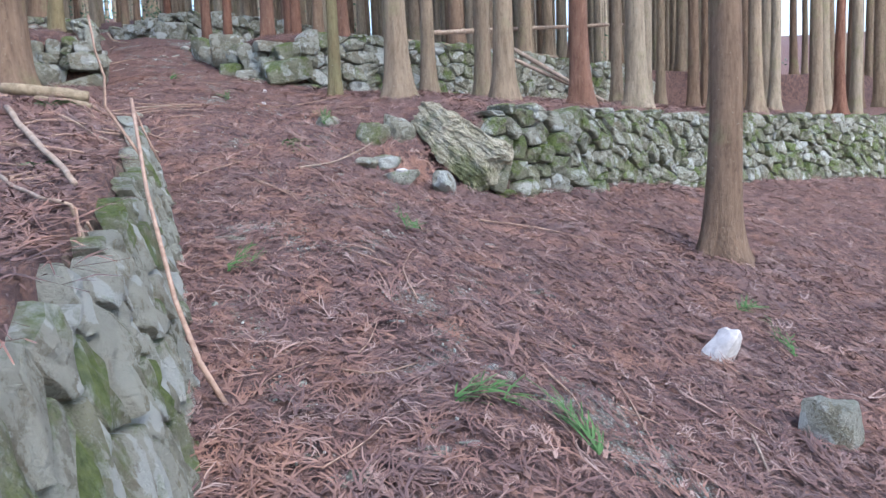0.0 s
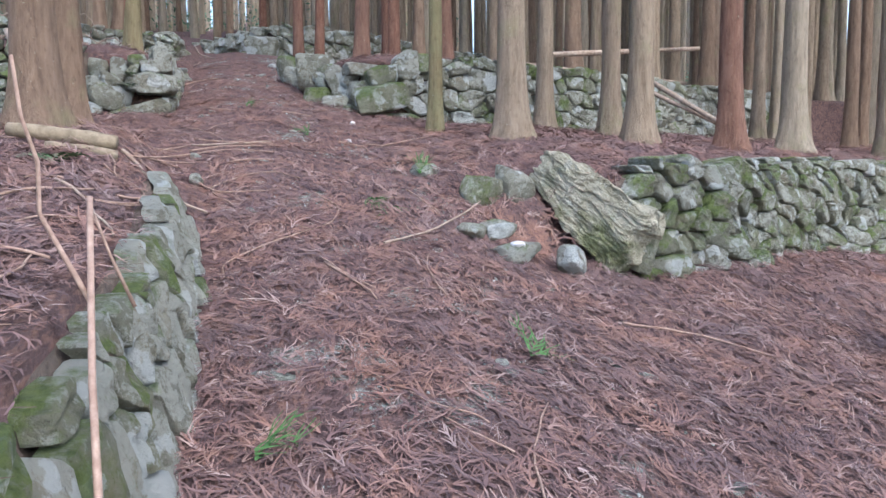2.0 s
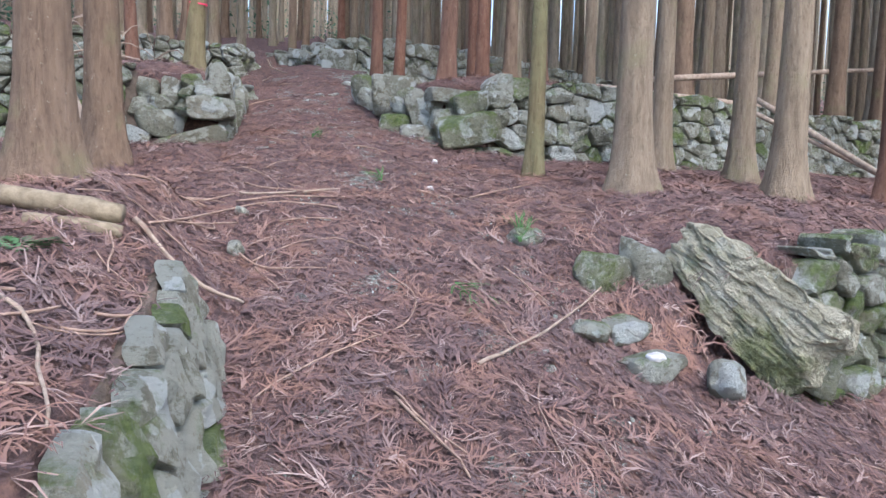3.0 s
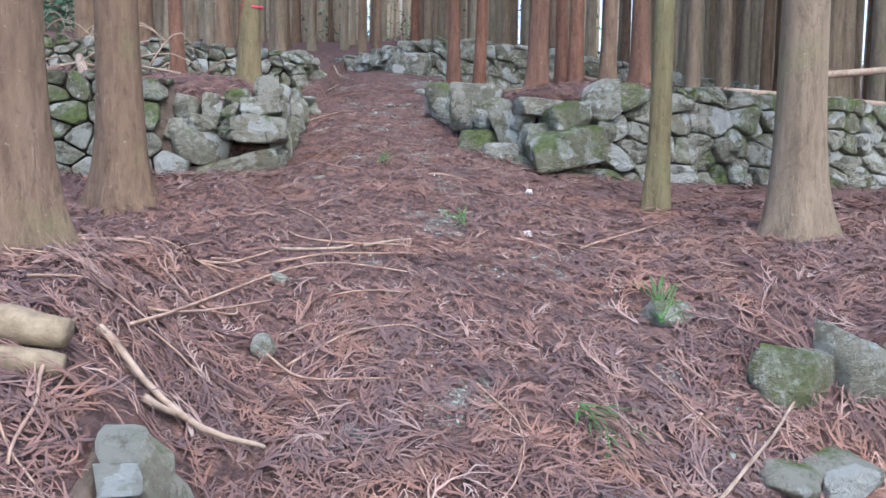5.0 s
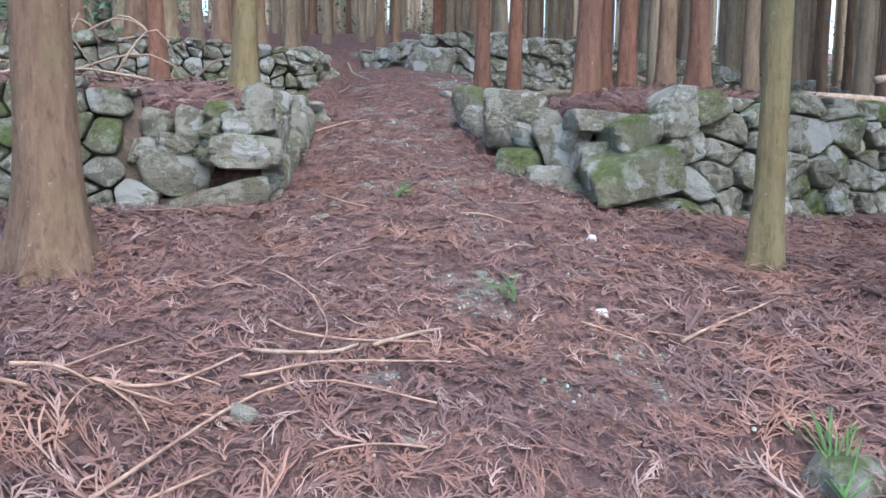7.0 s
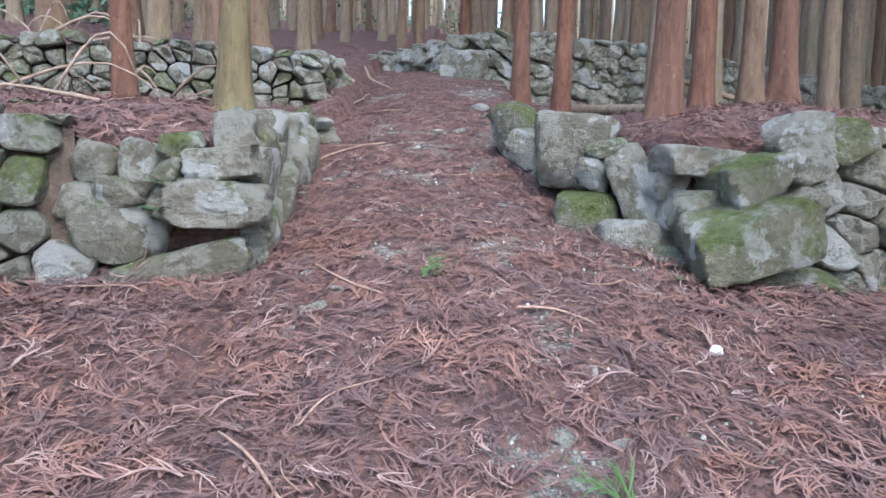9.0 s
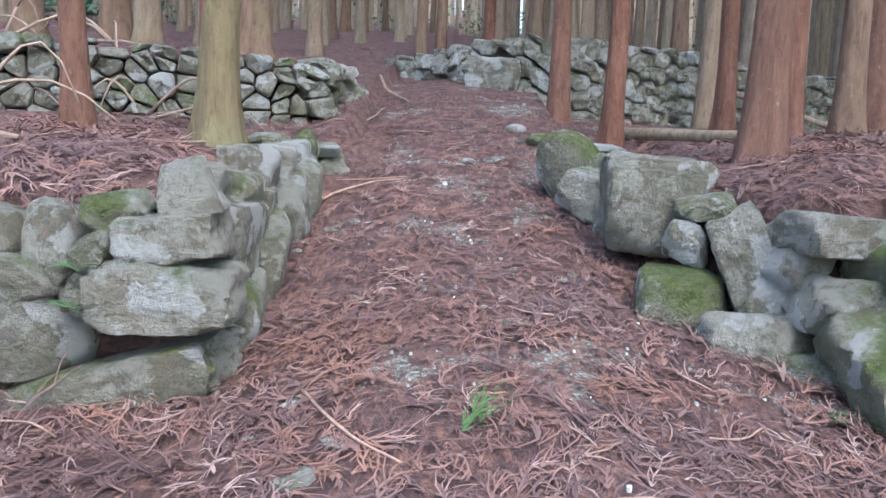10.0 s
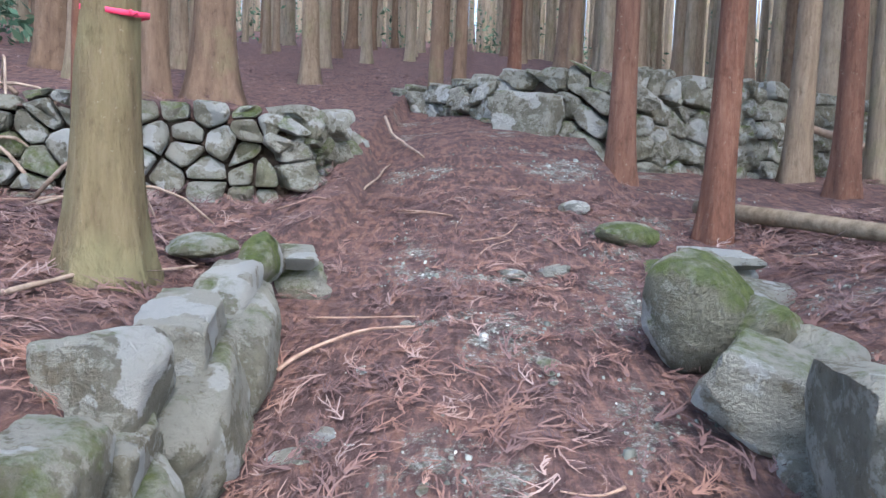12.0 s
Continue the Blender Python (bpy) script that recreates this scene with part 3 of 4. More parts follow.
for label, at, size, turn, mat, seed, boxy, taper in (
    ("long tilted foot stone", (-0.94, 11.98, 2.77), (0.8, 0.46, 0.18), (0, -15, 3), STONE, 11, 0.95, 0),
    ("squared pale block", (-0.73, 11.95, 3.11), (0.46, 0.48, 0.22), (0, 1, 4), PALE, 12, 0.97, 0),
    ("", (-0.715, 11.96, 3.31), (0.32, 0.42, 0.155), (0, -4, 5), PALE, 13, 0.97, 0),
    ("", (-0.67, 11.94, 3.475), (0.17, 0.28, 0.2), (0, -14, 10), PALE, 14, 0.93, -0.22),
    ("", (-1.25, 11.99, 2.965), (0.48, 0.44, 0.33), (0, 12, 4), STONE, 15, 0.8, 0.1),
    ("", (-1.43, 11.93, 2.8), (0.2, 0.3, 0.2), (0, 20, 5), STONE, 16, 0.8, 0),
    ("", (-0.99, 11.92, 3.115), (0.14, 0.28, 0.18), (0, 30, 5), STONE, 17, 0.8, 0),
    ("", (-0.965, 11.92, 3.26), (0.12, 0.28, 0.18), (0, 38, 5), MOSSY, 18, 0.8, 0),
    ("", (-1.13, 11.96, 3.27), (0.2, 0.32, 0.28), (0, 5, 5), STONE, 19, 0.8, 0),
    ("", (-0.93, 11.95, 3.39), (0.21, 0.3, 0.13), (0, -8, 5), MOSSY, 20, 0.8, 0),
    ("", (-1.22, 11.93, 3.155), (0.27, 0.32, 0.15), (0, 10, 5), STONE, 21, 0.8, 0),
    ("", (-1.43, 11.95, 3.1), (0.17, 0.3, 0.21), (0, 0, 5), STONE, 22, 0.8, 0),
    ("", (-1.36, 11.98, 3.3), (0.22, 0.32, 0.2), (0, 10, 5), STONE, 81, 0.8, 0),
    ("tall squared stone on the path side", (-0.7, 12.48, 3.2), (0.23, 0.5, 0.4), (0, 2, 4), STONE, 41, 0.95, 0),
    ("", (-0.74, 12.25, 3.46), (0.2, 0.4, 0.2), (-4, 8, 8), PALE, 42, 0.93, 0),
    ("large weathered stone with a mossy shoulder", (-0.8, 13.25, 3.49), (0.27, 0.36, 0.29), (0, -8, 8), STONE, 43, 0.8, 0.1),
    ("", (-0.72, 13.1, 3.32), (0.15, 0.3, 0.24), (10, 6, 6), STONE, 44, 0.93, 0),
    ("", (-0.77, 13.65, 3.52), (0.22, 0.4, 0.26), (8, 4, 8), PALE, 45, 0.93, 0),
    ("", (-0.79, 14.2, 3.56), (0.2, 0.46, 0.24), (8, 0, 4), STONE, 48, 0.8, 0),
    ("", (-0.81, 14.72, 3.66), (0.19, 0.56, 0.24), (8, 0, 4), MOSSY, 46, 0.65, 0),
    ("", (-1.08, 14.8, 3.70), (0.32, 0.34, 0.1), (4, 0, 10), MOSSY, 49, 0.65, 0),
    ("", (-0.67, 12.92, 3.12), (0.26, 0.6, 0.36), (12, 0, 6), STONE, 82, 0.8, 0),
    ("", (-0.65, 12.42, 2.95), (0.24, 0.6, 0.3), (12, 0, 6), STONE, 83, 0.8, 0),
    ("", (-0.69, 13.55, 3.3), (0.26, 0.6, 0.36), (12, 0, 6), STONE, 85, 0.8, 0),
    ("", (-0.74, 12.8, 3.42), (0.2, 0.32, 0.2), (6, 4, 6), STONE, 87, 0.8, 0),
    ("", (-0.73, 12.9, 3.18), (0.22, 0.34, 0.22), (6, 4, 6), STONE, 88, 0.93, 0),
    ("", (-0.72, 14.15, 3.42), (0.26, 0.66, 0.34), (12, 0, 6), STONE, 86, 0.8, 0),
):
    boulder(label, at, size, turn, mat, seed, boxy, parent=corner_left, taper=taper)
boulder("large squared corner stone", (0.68, 19.0, 4.6), (0.62, 0.5, 0.46), (0, 6, -32), STONE, 47, 0.95)
boulder("pale rough stone at the wall's end", (0.32, 19.5, 4.72), (0.26, 0.34, 0.22), (0, 0, 28), STONE, 149, 0.85)
boulder("low pale stone crusted with lichen", (0.05, 19.95, 4.78), (0.3, 0.34, 0.2), (8, 6, 28), PALE, 148, 0.8)
slab = tagged(new("boulder", slab_mesh((1.06, 0.46, 0.2), LAYERED, 21)), "great tilted slab of layered rock with moss at its foot", "boulder")
u = Vector((0.52, -0.77, -0.70)).normalized()
w = Vector((0.18, -0.05, 0.45))
w = (w - u * w.dot(u)).normalized()
slab.matrix_world = Matrix.Translation((2.98, 7.83, 1.80)) @ Matrix((u, w, u.cross(w))).transposed().to_4x4()
HEROES.append(((2.98, 7.83, 1.80), 0.5))
boulder("boulder bright with green moss beside the slab", (3.32, 7.68, 1.52), (0.3, 0.3, 0.44), (0, 14, 20), MOSSY, 153, 0.8)

rubble_wall(W1[1:], 1, 0.24, "low dry stone terrace wall of rounded mossy stones", 1, 16.0, free, (MOSSY, MOSSY, STONE))
rubble_wall(W2, 1, 0.25, "dry stone terrace wall of grey stones beside the path", 2, 15.5, lambda x, y, z: free(x, y, z) and (x > 2.25 or y > 14.55), (STONE, STONE, STONE, MOSSY), fill_from=4.1)
rubble_wall(W3, 1, 0.23, "tall dry stone terrace wall of fitted grey stones", 3, 16.0, free, (STONE,))
rubble_wall(L1, -1, 0.2, "dry stone terrace wall ending at the path", 4, 9.0, lambda x, y, z: x < -1.42 and free(x, y, z) or y > 14.8, (STONE, STONE, MOSSY), fill_from=4.3)
rubble_wall(L2, -1, 0.17, "weathered dry stone wall half hidden in litter", 5, 8.0, free, (STONE, STONE, STONE, MOSSY), 0.06, 0.2, 0.95, 1.5)
rubble_wall(L0, -1, 0.23, "low retaining wall of pale lichened stones along the path", 6, 9.0, free, (PALE, PALE, STONE, MOSSY), -0.07, 0.33, 1.1, 0.35)


# ---- trees ----
def trunk_mesh(seed, r, tall, mat, flare=1.45, lean=0.0, sides=22):
    verts, faces = [], []
    hs = [-0.4, 0.0, 0.06, 0.14, 0.25, 0.4, 0.6, 0.9, 1.3, 1.8, 2.4, 3.2, 4.2, 5.5, 7.5, 10.0, 13.0, tall]
    for h in hs:
        k = 1 + (flare - 1) * math.exp(-max(h, 0) / 0.26) + 0.12 * math.exp(-max(h, 0) / 1.2)
        taper = max(0.06, 1 - h / (tall * 1.12))
        cx = lean * h + 0.05 * noise.noise((seed, h * 0.35, 0))
        cy = 0.05 * noise.noise((seed, h * 0.35, 5))
        for i in range(sides):
            a = 2 * math.pi * i / sides
            root = 1 + 0.13 * math.exp(-max(h, 0) / 0.3) * (math.sin(3 * a + seed) * 0.6 + math.sin(5 * a + 2 * seed)) + 0.018 * math.sin(9 * a + seed + 0.3 * h) + 0.05 * noise.noise((math.cos(a) * 3, math.sin(a) * 3, h * 0.8 + seed))
            rr = r * k * taper * root
            verts.append((cx + rr * math.cos(a), cy + rr * math.sin(a), h))
    for j in range(len(hs) - 1):
        for i in range(sides):
            q = (i + 1) % sides
            faces.append((j * sides + i, j * sides + q, (j + 1) * sides + q, (j + 1) * sides + i))
    return mesh_of("trunk", verts, faces, mat)


def crown_mesh(seed, low, tall):
    """Drooping sprays on short limbs, thick above and thin below."""
    rnd = random.Random(seed)
    verts, faces = [], []
    for _ in range(24):
        h = low + (tall - low) * rnd.random() ** 0.8
        a = rnd.uniform(0, 2 * math.pi)
        reach = (1.9 * (1 - (h - low) / (tall - low)) + 0.35) * rnd.uniform(0.7, 1.1)
        tip = Vector((math.cos(a) * reach, math.sin(a) * reach, h - 0.25 * reach))
        v, f = tube([Vector((0, 0, h)), Vector((0, 0, h)).lerp(tip, 0.5) + Vector((0, 0, 0.1)), tip], [0.03, 0.02, 0.006], 4)
        o = len(verts)
        verts += v
        faces += [tuple(i + o for i in g) for g in f]
        for _ in range(5):
            c = Vector((0, 0, h)).lerp(tip, rnd.uniform(0.3, 1.05))
            for _ in range(3):
                d = Vector((rnd.gauss(0, 1), rnd.gauss(0, 1), rnd.gauss(-0.2, 0.6))).normalized() * rnd.uniform(0.2, 0.5)
                e = d.cross(Vector((rnd.gauss(0, 1), rnd.gauss(0, 1), rnd.gauss(0, 1)))).normalized() * rnd.uniform(0.04, 0.1)
                o = len(verts)
                verts += [c, c + d * 0.5 + e, c + d, c + d * 0.5 - e]
                faces.append((o, o + 1, o + 2, o + 3))
    return mesh_of("crown", verts, faces, CROWN, False)


CROWNS = [crown_mesh(80 + i, 8.5 + 0.6 * i, 17.5 + i) for i in range(4)]
LABELS = {
    BARK: "tall straight cedar with brown stringy bark",
    RED_BARK: "tall straight cedar with shaggy reddish bark",
    GREY_BARK: "tall straight cedar with pale greyish bark",
    HAZE_BARK: "tall straight cedar with bark paled as if by haze",
    MOSS_BARK: "cedar trunk tinted yellow green by lichen and moss",
}
PLACED = []


def tree(x, y, r, mat, flare=1.45, lean=0.0, tall=18.0, label=""):
    t = tagged(new("cedar_tree"), label or LABELS[mat], "tree", "cedars of the wood")
    t.location = (x, y, height(x, y))
    r *= 0.9
    seed = 10 * x + 3 * y
    part("trunk", trunk_mesh(seed, r, tall, mat, flare, lean), t)
    c = part("crown", CROWNS[len(PLACED) % 4], t)
    c.rotation_euler.z = seed
    c.location = (lean * 9, 0, 0)
    PLACED.append((x, y, r))
    return t


for x, y, r, mat, lean in (
    (5.42, 6.72, 0.185, BARK, 0.012), (2.34, 10.65, 0.08, MOSS_BARK, 0.0), (2.95, 9.75, 0.155, GREY_BARK, 0.01), (4.1, 11.9, 0.115, GREY_BARK, 0.0),
    (4.85, 11.5, 0.13, GREY_BARK, 0.0), (4.6, 10.2, 0.15, GREY_BARK, 0.01), (6.1, 10.75, 0.155, RED_BARK, 0.0), (7.7, 11.7, 0.18, HAZE_BARK, 0.0),
    (-1.2, 8.45, 0.17, BARK, -0.01), (-1.34, 10.3, 0.15, BARK, -0.01), (-1.92, 13.75, 0.075, RED_BARK, -0.03), (-1.25, 14.25, 0.122, MOSS_BARK, 0.01),
    (-2.15, 16.9, 0.1, BARK, 0.0), (-1.78, 17.15, 0.15, BARK, 0.0), (1.27, 17.6, 0.105, RED_BARK, 0.01), (1.5, 15.9, 0.085, RED_BARK, 0.01),
    (2.9, 17.5, 0.1, RED_BARK, 0.0), (1.95, 13.75, 0.11, RED_BARK, 0.0), (2.7, 15.3, 0.1, RED_BARK, 0.0), (3.1, 15.2, 0.1, BARK, 0.0), (3.8, 16.2, 0.13, RED_BARK, 0.0),
    (-0.35, 21.0, 0.09, BARK, 0.0), (-0.1, 21.3, 0.085, BARK, 0.0), (0.7, 23.6, 0.1, RED_BARK, 0.0), (1.4, 22.0, 0.09, BARK, 0.0), (2.1, 21.6, 0.1, GREY_BARK, 0.0), (3.7, 22.3, 0.13, BARK, 0.0),
    (9.2, 14.7, 0.12, GREY_BARK, 0.0), (9.7, 14.9, 0.1, HAZE_BARK, 0.0), (11.5, 13.2, 0.15, GREY_BARK, 0.0), (12.6, 13.9, 0.12, HAZE_BARK, 0.0), (13.6, 13.8, 0.14, GREY_BARK, 0.0), (14.6, 14.1, 0.12, RED_BARK, 0.0),
):
    tree(x, y, r, mat, 1.65 if r > 0.11 else 1.4, lean)


def wood():
    """The rest of the plantation, thick on the terraces and open along the path."""
    rnd = random.Random(5)
    kinds = (HAZE_BARK, BARK, GREY_BARK, HAZE_BARK, GREY_BARK)
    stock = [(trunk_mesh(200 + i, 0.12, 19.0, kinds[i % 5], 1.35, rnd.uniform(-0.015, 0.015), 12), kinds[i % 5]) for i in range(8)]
    count = 0
    for _ in range(9000):
        if count >= 290:
            break
        if count < 95:
            y = rnd.uniform(11, 32)
            x = rnd.uniform(7, 34)
            if behind(W1, x, y) < 0.5:
                continue
        elif count < 250:
            y = rnd.uniform(10, 40)
            x = rnd.uniform(-0.42 * y - 1, 0.8 * y + 2)
        else:
            # more of the wood, unseen, added behind and beside the walker for shade
            y = rnd.uniform(-16, 16)
            x = rnd.uniform(-15, 18)
            if -0.6 * y - 3.0 < x < 0.9 * y + 3.5 and y > -2 or abs(x) < 2.5:
                continue
        if -2.0 < x < 1.4 and 0 < y < 27 or abs(x + 0.6) < 0.9 and y < 34:
            continue
        if 0 < y < 19 and -3 < x < 5.2 or 8 < y < 12.2 and -4 < x < 9 or behind(W2, x, y) < 0.3 and 0 < x < 9 and 8 < y < 18:
            continue
        if x > 0 and 0 < y < 22 and behind(W1, x, y) < 0.5:
            continue
        if any(abs(behind(wl, x, y)) < 0.45 for wl in (W1, W2, W3, L1, L2)):
            continue
        if any(math.dist((x, y), p[:2]) < 0.95 for p in PLACED):
            continue
        me, mat = rnd.choice(stock)
        t = tagged(new("cedar_tree"), LABELS[mat], "tree", "cedars of the wood")
        k = rnd.uniform(0.75, 1.35)
        t.matrix_world = pose(x, y, height(x, y), 0, 0, rnd.uniform(0, 360)) @ Matrix.Diagonal((k, k, 1, 1))
        part("trunk", me, t)
        part("crown", CROWNS[count % 4], t)
        PLACED.append((x, y, 0.12 * k))
        count += 1


wood()


def far_wood():
    """Stems of the wood beyond, too many to count."""
    rnd = random.Random(15)
    vs, fs = [], []
    for _ in range(800):
        y = rnd.uniform(34, 105)
        x = rnd.uniform(-0.5 * y, 0.85 * y)
        z, r, a = height(x, y), rnd.uniform(0.1, 0.2), rnd.uniform(0, 1)
        o = len(vs)
        for h, k in ((-0.5, 1.4), (0.3, 1.1), (6, 0.9), (18, 0.2)):
            for i in range(6):
                vs.append((x + r * k * math.cos(a + i * 1.047), y + r * k * math.sin(a + i * 1.047), z + h))
        for j in range(3):
            for i in range(6):
                q = (i + 1) % 6
                fs.append((o + j * 6 + i, o + j * 6 + q, o + j * 6 + 6 + q, o + j * 6 + 6 + i))
    tagged(new("far_wood", mesh_of("far_wood", vs, fs, HAZE_BARK)), "distant straight cedar stems closing the view", "trees", kind="stuff")
    vs, fs = [], []
    for _ in range(900):
        if rnd.random() < 0.5:
            y = rnd.uniform(22, 60)
            x = rnd.uniform(-0.55 * y - 3, -0.3 * y + 1)
        else:
            y = rnd.uniform(40, 100)
            x = rnd.uniform(-0.4 * y, 0.9 * y)
        z, s = height(x, y), rnd.uniform(0.6, 1.8)
        for _ in range(55):
            c = Vector((x + rnd.gauss(0, s * 0.5), y + rnd.gauss(0, s * 0.5), z + abs(rnd.gauss(0.3, s * 0.9))))
            d = Vector((rnd.gauss(0, 1), rnd.gauss(0, 1), rnd.gauss(0, 0.7))).normalized() * rnd.uniform(0.06, 0.16)
            e = d.cross(Vector((rnd.gauss(0, 1), rnd.gauss(0, 1), rnd.gauss(0, 1)))).normalized() * d.length * 0.4
            o = len(vs)
            vs += [tuple(c - d), tuple(c + e), tuple(c + d), tuple(c - e)]
            fs.append((o, o + 1, o + 2, o + 3))
    tagged(new("undergrowth", mesh_of("undergrowth", vs, fs, SHRUB, False)), "leafy green undergrowth among the distant stems", "shrubs", kind="stuff")


far_wood()



# ---- what lies on the ground ----
def clear(x, y):
    """Whether loose litter can lie here: off trunks and the faces of walls."""
    return all(math.dist((x, y), p[:2]) > p[2] * 1.15 for p in PLACED)


def spray_template(rnd, length, fingers, width, curl):
    """One fallen cedar spray: curved fingers that leave a stem at narrow angles, as arrays of verts and quads."""
    verts, quads = [], []

    def ribbon(first, start, ang, n, reach, bend, wide, rise):
        x, y, z = start
        row = first
        for i in range(n + 1):
            wd = wide * (1 - 0.65 * i / n)
            nx, ny = -math.sin(ang), math.cos(ang)
            if i or not row:
                tip = rnd.uniform(-0.5, 0.5) * wd
                verts.extend([(x + nx * wd, y + ny * wd, z + tip), (x - nx * wd, y - ny * wd, z - tip)])
                pair = (len(verts) - 2, len(verts) - 1)
                if row:
                    quads.append((row[0], row[1], pair[1], pair[0]))
                row = pair
            x += math.cos(ang) * reach / n
            y += math.sin(ang) * reach / n
            z += rise * reach / n
            rise -= rnd.uniform(0.0, 0.4)
            ang += bend / n
        return row

    bend = rnd.uniform(-curl, curl)
    steps = 4
    ribbon(None, (0, 0, rnd.uniform(0.004, 0.02)), 0.0, steps, length, bend, width, rnd.uniform(0.0, 0.4))
    stem = [(2 * i, 2 * i + 1) for i in range(steps)]
    for k in range(fingers):
        i = min(steps - 1, int((k + 0.3) / fingers * steps))
        left, right = verts[stem[i][0]], verts[stem[i][1]]
        mid = [(p + q) / 2 for p, q in zip(left, right)]
        side = 1 if k % 2 else -1
        ribbon(stem[i], mid, bend * i / steps + side * rnd.uniform(0.2, 0.75), 2, length * rnd.uniform(0.3, 0.6), bend * 0.6 - side * rnd.uniform(0.0, 0.7), width, rnd.uniform(0.0, 0.4))
    return np.array(verts), np.array(quads)


def scatter(name, templates, spots, mat, label):
    """Joins many copies of the templates, laid on the ground, into one mesh."""
    vs, qs, o = [], [], 0
    for x, y, lift, turn, size, tilt, i in spots:
        v, q = templates[i]
        e = 0.06
        z = height(x, y)
        gx, gy = (height(x + e, y) - z) / e, (height(x, y + e) - z) / e
        if max(abs(gx), abs(gy)) > 1.1:
            continue
        c, s = math.cos(turn), math.sin(turn)
        px, py = (v[:, 0] * c - v[:, 1] * s) * size, (v[:, 0] * s + v[:, 1] * c) * size
        pz = v[:, 2] * size + gx * px + gy * py + z + lift + tilt * v[:, 0] * size
        vs.append(np.stack([px + x, py + y, pz], 1))
        qs.append(q + o)
        o += len(v)
    v, q = np.concatenate(vs), np.concatenate(qs)
    me = bpy.data.meshes.new(name)
    me.vertices.add(len(v))
    me.vertices.foreach_set("co", v.astype(np.float32).ravel())
    me.loops.add(q.size)
    me.loops.foreach_set("vertex_index", q.astype(np.int32).ravel())
    me.polygons.add(len(q))
    me.polygons.foreach_set("loop_start", np.arange(0, q.size, 4, dtype=np.int32))
    me.update(calc_edges=True)
    me.validate()
    me.materials.append(mat)
    return tagged(new(name, me), label, "leaf litter", kind="stuff")


def litter():
    rnd = random.Random(9)
    sprays = [spray_template(rnd, rnd.uniform(0.1, 0.26), rnd.randint(6, 8), rnd.uniform(0.0028, 0.0048), 1.6) for _ in range(20)]
    spots = []
    for i in range(72000):
        if i < 27000:
            x, y = rnd.uniform(-2.6, 3.6), rnd.uniform(1.0, 16.5)
        elif i < 44000:
            x, y = rnd.uniform(2.5, 8.0), rnd.uniform(2.5, 12.0)
        elif i < 52000:
            x, y = rnd.uniform(-7, 13), rnd.uniform(3.0, 27.0)
        else:
            x, y = rnd.uniform(6.5, 15.0), rnd.uniform(5.0, 14.0)
        if i >= 62000:
            x, y = rnd.uniform(-1.8, 2.4), rnd.uniform(2.0, 12.5)
        if not clear(x, y) or rnd.random() < 0.5 * bare(x, y):
            continue
        spots.append((x, y, rnd.uniform(-0.004, 0.014), rnd.uniform(0, 6.28), rnd.uniform(0.45, 1.15) * (1.25 if x > 3.5 else 1.0 if y < 8.5 or abs(x - 0.3) > 1.3 else 0.8), rnd.uniform(-0.05, 0.09), rnd.randrange(20)))
    scatter("cedar_litter", sprays, spots, LITTER, "thick carpet of fallen reddish brown cedar sprays")
    # crumbled pale rock where the path is bare
    bits, chips = [], []
    for _ in range(3):
        a = [(math.cos(k * 1.26 + rnd.uniform(-0.3, 0.3)), math.sin(k * 1.26 + rnd.uniform(-0.3, 0.3))) for k in range(4)]
        chips.append((np.array([(c * 0.5, s * 0.5, -0.3) for c, s in a] + [(c * 0.42, s * 0.42, 0.22 + 0.15 * rnd.random()) for c, s in a]), np.array([(4, 5, 6, 7), (0, 1, 5, 4), (1, 2, 6, 5), (2, 3, 7, 6), (3, 0, 4, 7)])))
    for _ in range(16000):
        x, y = rnd.uniform(-0.9, 2.6), rnd.uniform(1.2, 18)
        if rnd.random() < bare(x, y) and clear(x, y):
            bits.append((x, y, rnd.uniform(0.0, 0.006), rnd.uniform(0, 6.28), rnd.uniform(0.006, 0.019) * (2.4 if rnd.random() < 0.03 else 1), 0.0, rnd.randrange(3)))
    g = scatter("rock_crumbs", chips, bits, CRUMB, "pale lichened rock crumbs bared on the worn path")
    g["category"] = "gravel"


litter()


def along_ground(pts, lift):
    """A smooth line through plan points, laid on the ground."""
    out = []
    n = 5
    for i in range(len(pts) - 1):
        a, b = Vector(pts[i]), Vector(pts[i + 1])
        before, after = Vector(pts[max(i - 1, 0)]), Vector(pts[min(i + 2, len(pts) - 1)])
        for k in range(n + (i == len(pts) - 2)):
            s = k / n
            q = 0.5 * (2 * a + (b - before) * s + (2 * before - 5 * a + 4 * b - after) * s * s + (3 * a - before - 3 * b + after) * s ** 3)
            out.append(Vector((q.x, q.y, height(q.x, q.y) + lift)))
    # a stiff stick bridges the hollows
    for _ in range(2):
        for i in range(1, len(out) - 1):
            out[i].z = max(out[i].z, (out[i - 1].z + out[i + 1].z) / 2)
    return out


def stick(*args):
    pts, r = args[:-1], args[-1] * 0.8
    line = along_ground(pts, r * 0.8 + 0.026)
    seed = pts[0][0] * 7 + pts[0][1]
    for p in line:
        p.x += 0.02 * noise.noise(p * 5)
        p.y += 0.02 * noise.noise(p * 5 + Vector((9, 0, 0)))
    m = len(line)
    v, f = tube(line, [r * (1 - 0.5 * i / m) for i in range(m)], 6, 0.25, seed)
    thick = r > 0.012
    tagged(new("branch" if thick else "twig", mesh_of("twig", v, f, DEADWOOD if thick or r > 0.0088 else TWIG)),
           "barkless dead branch lying on the litter" if thick else "thin dead cedar twig lying on the litter", "branch", "fallen twigs")


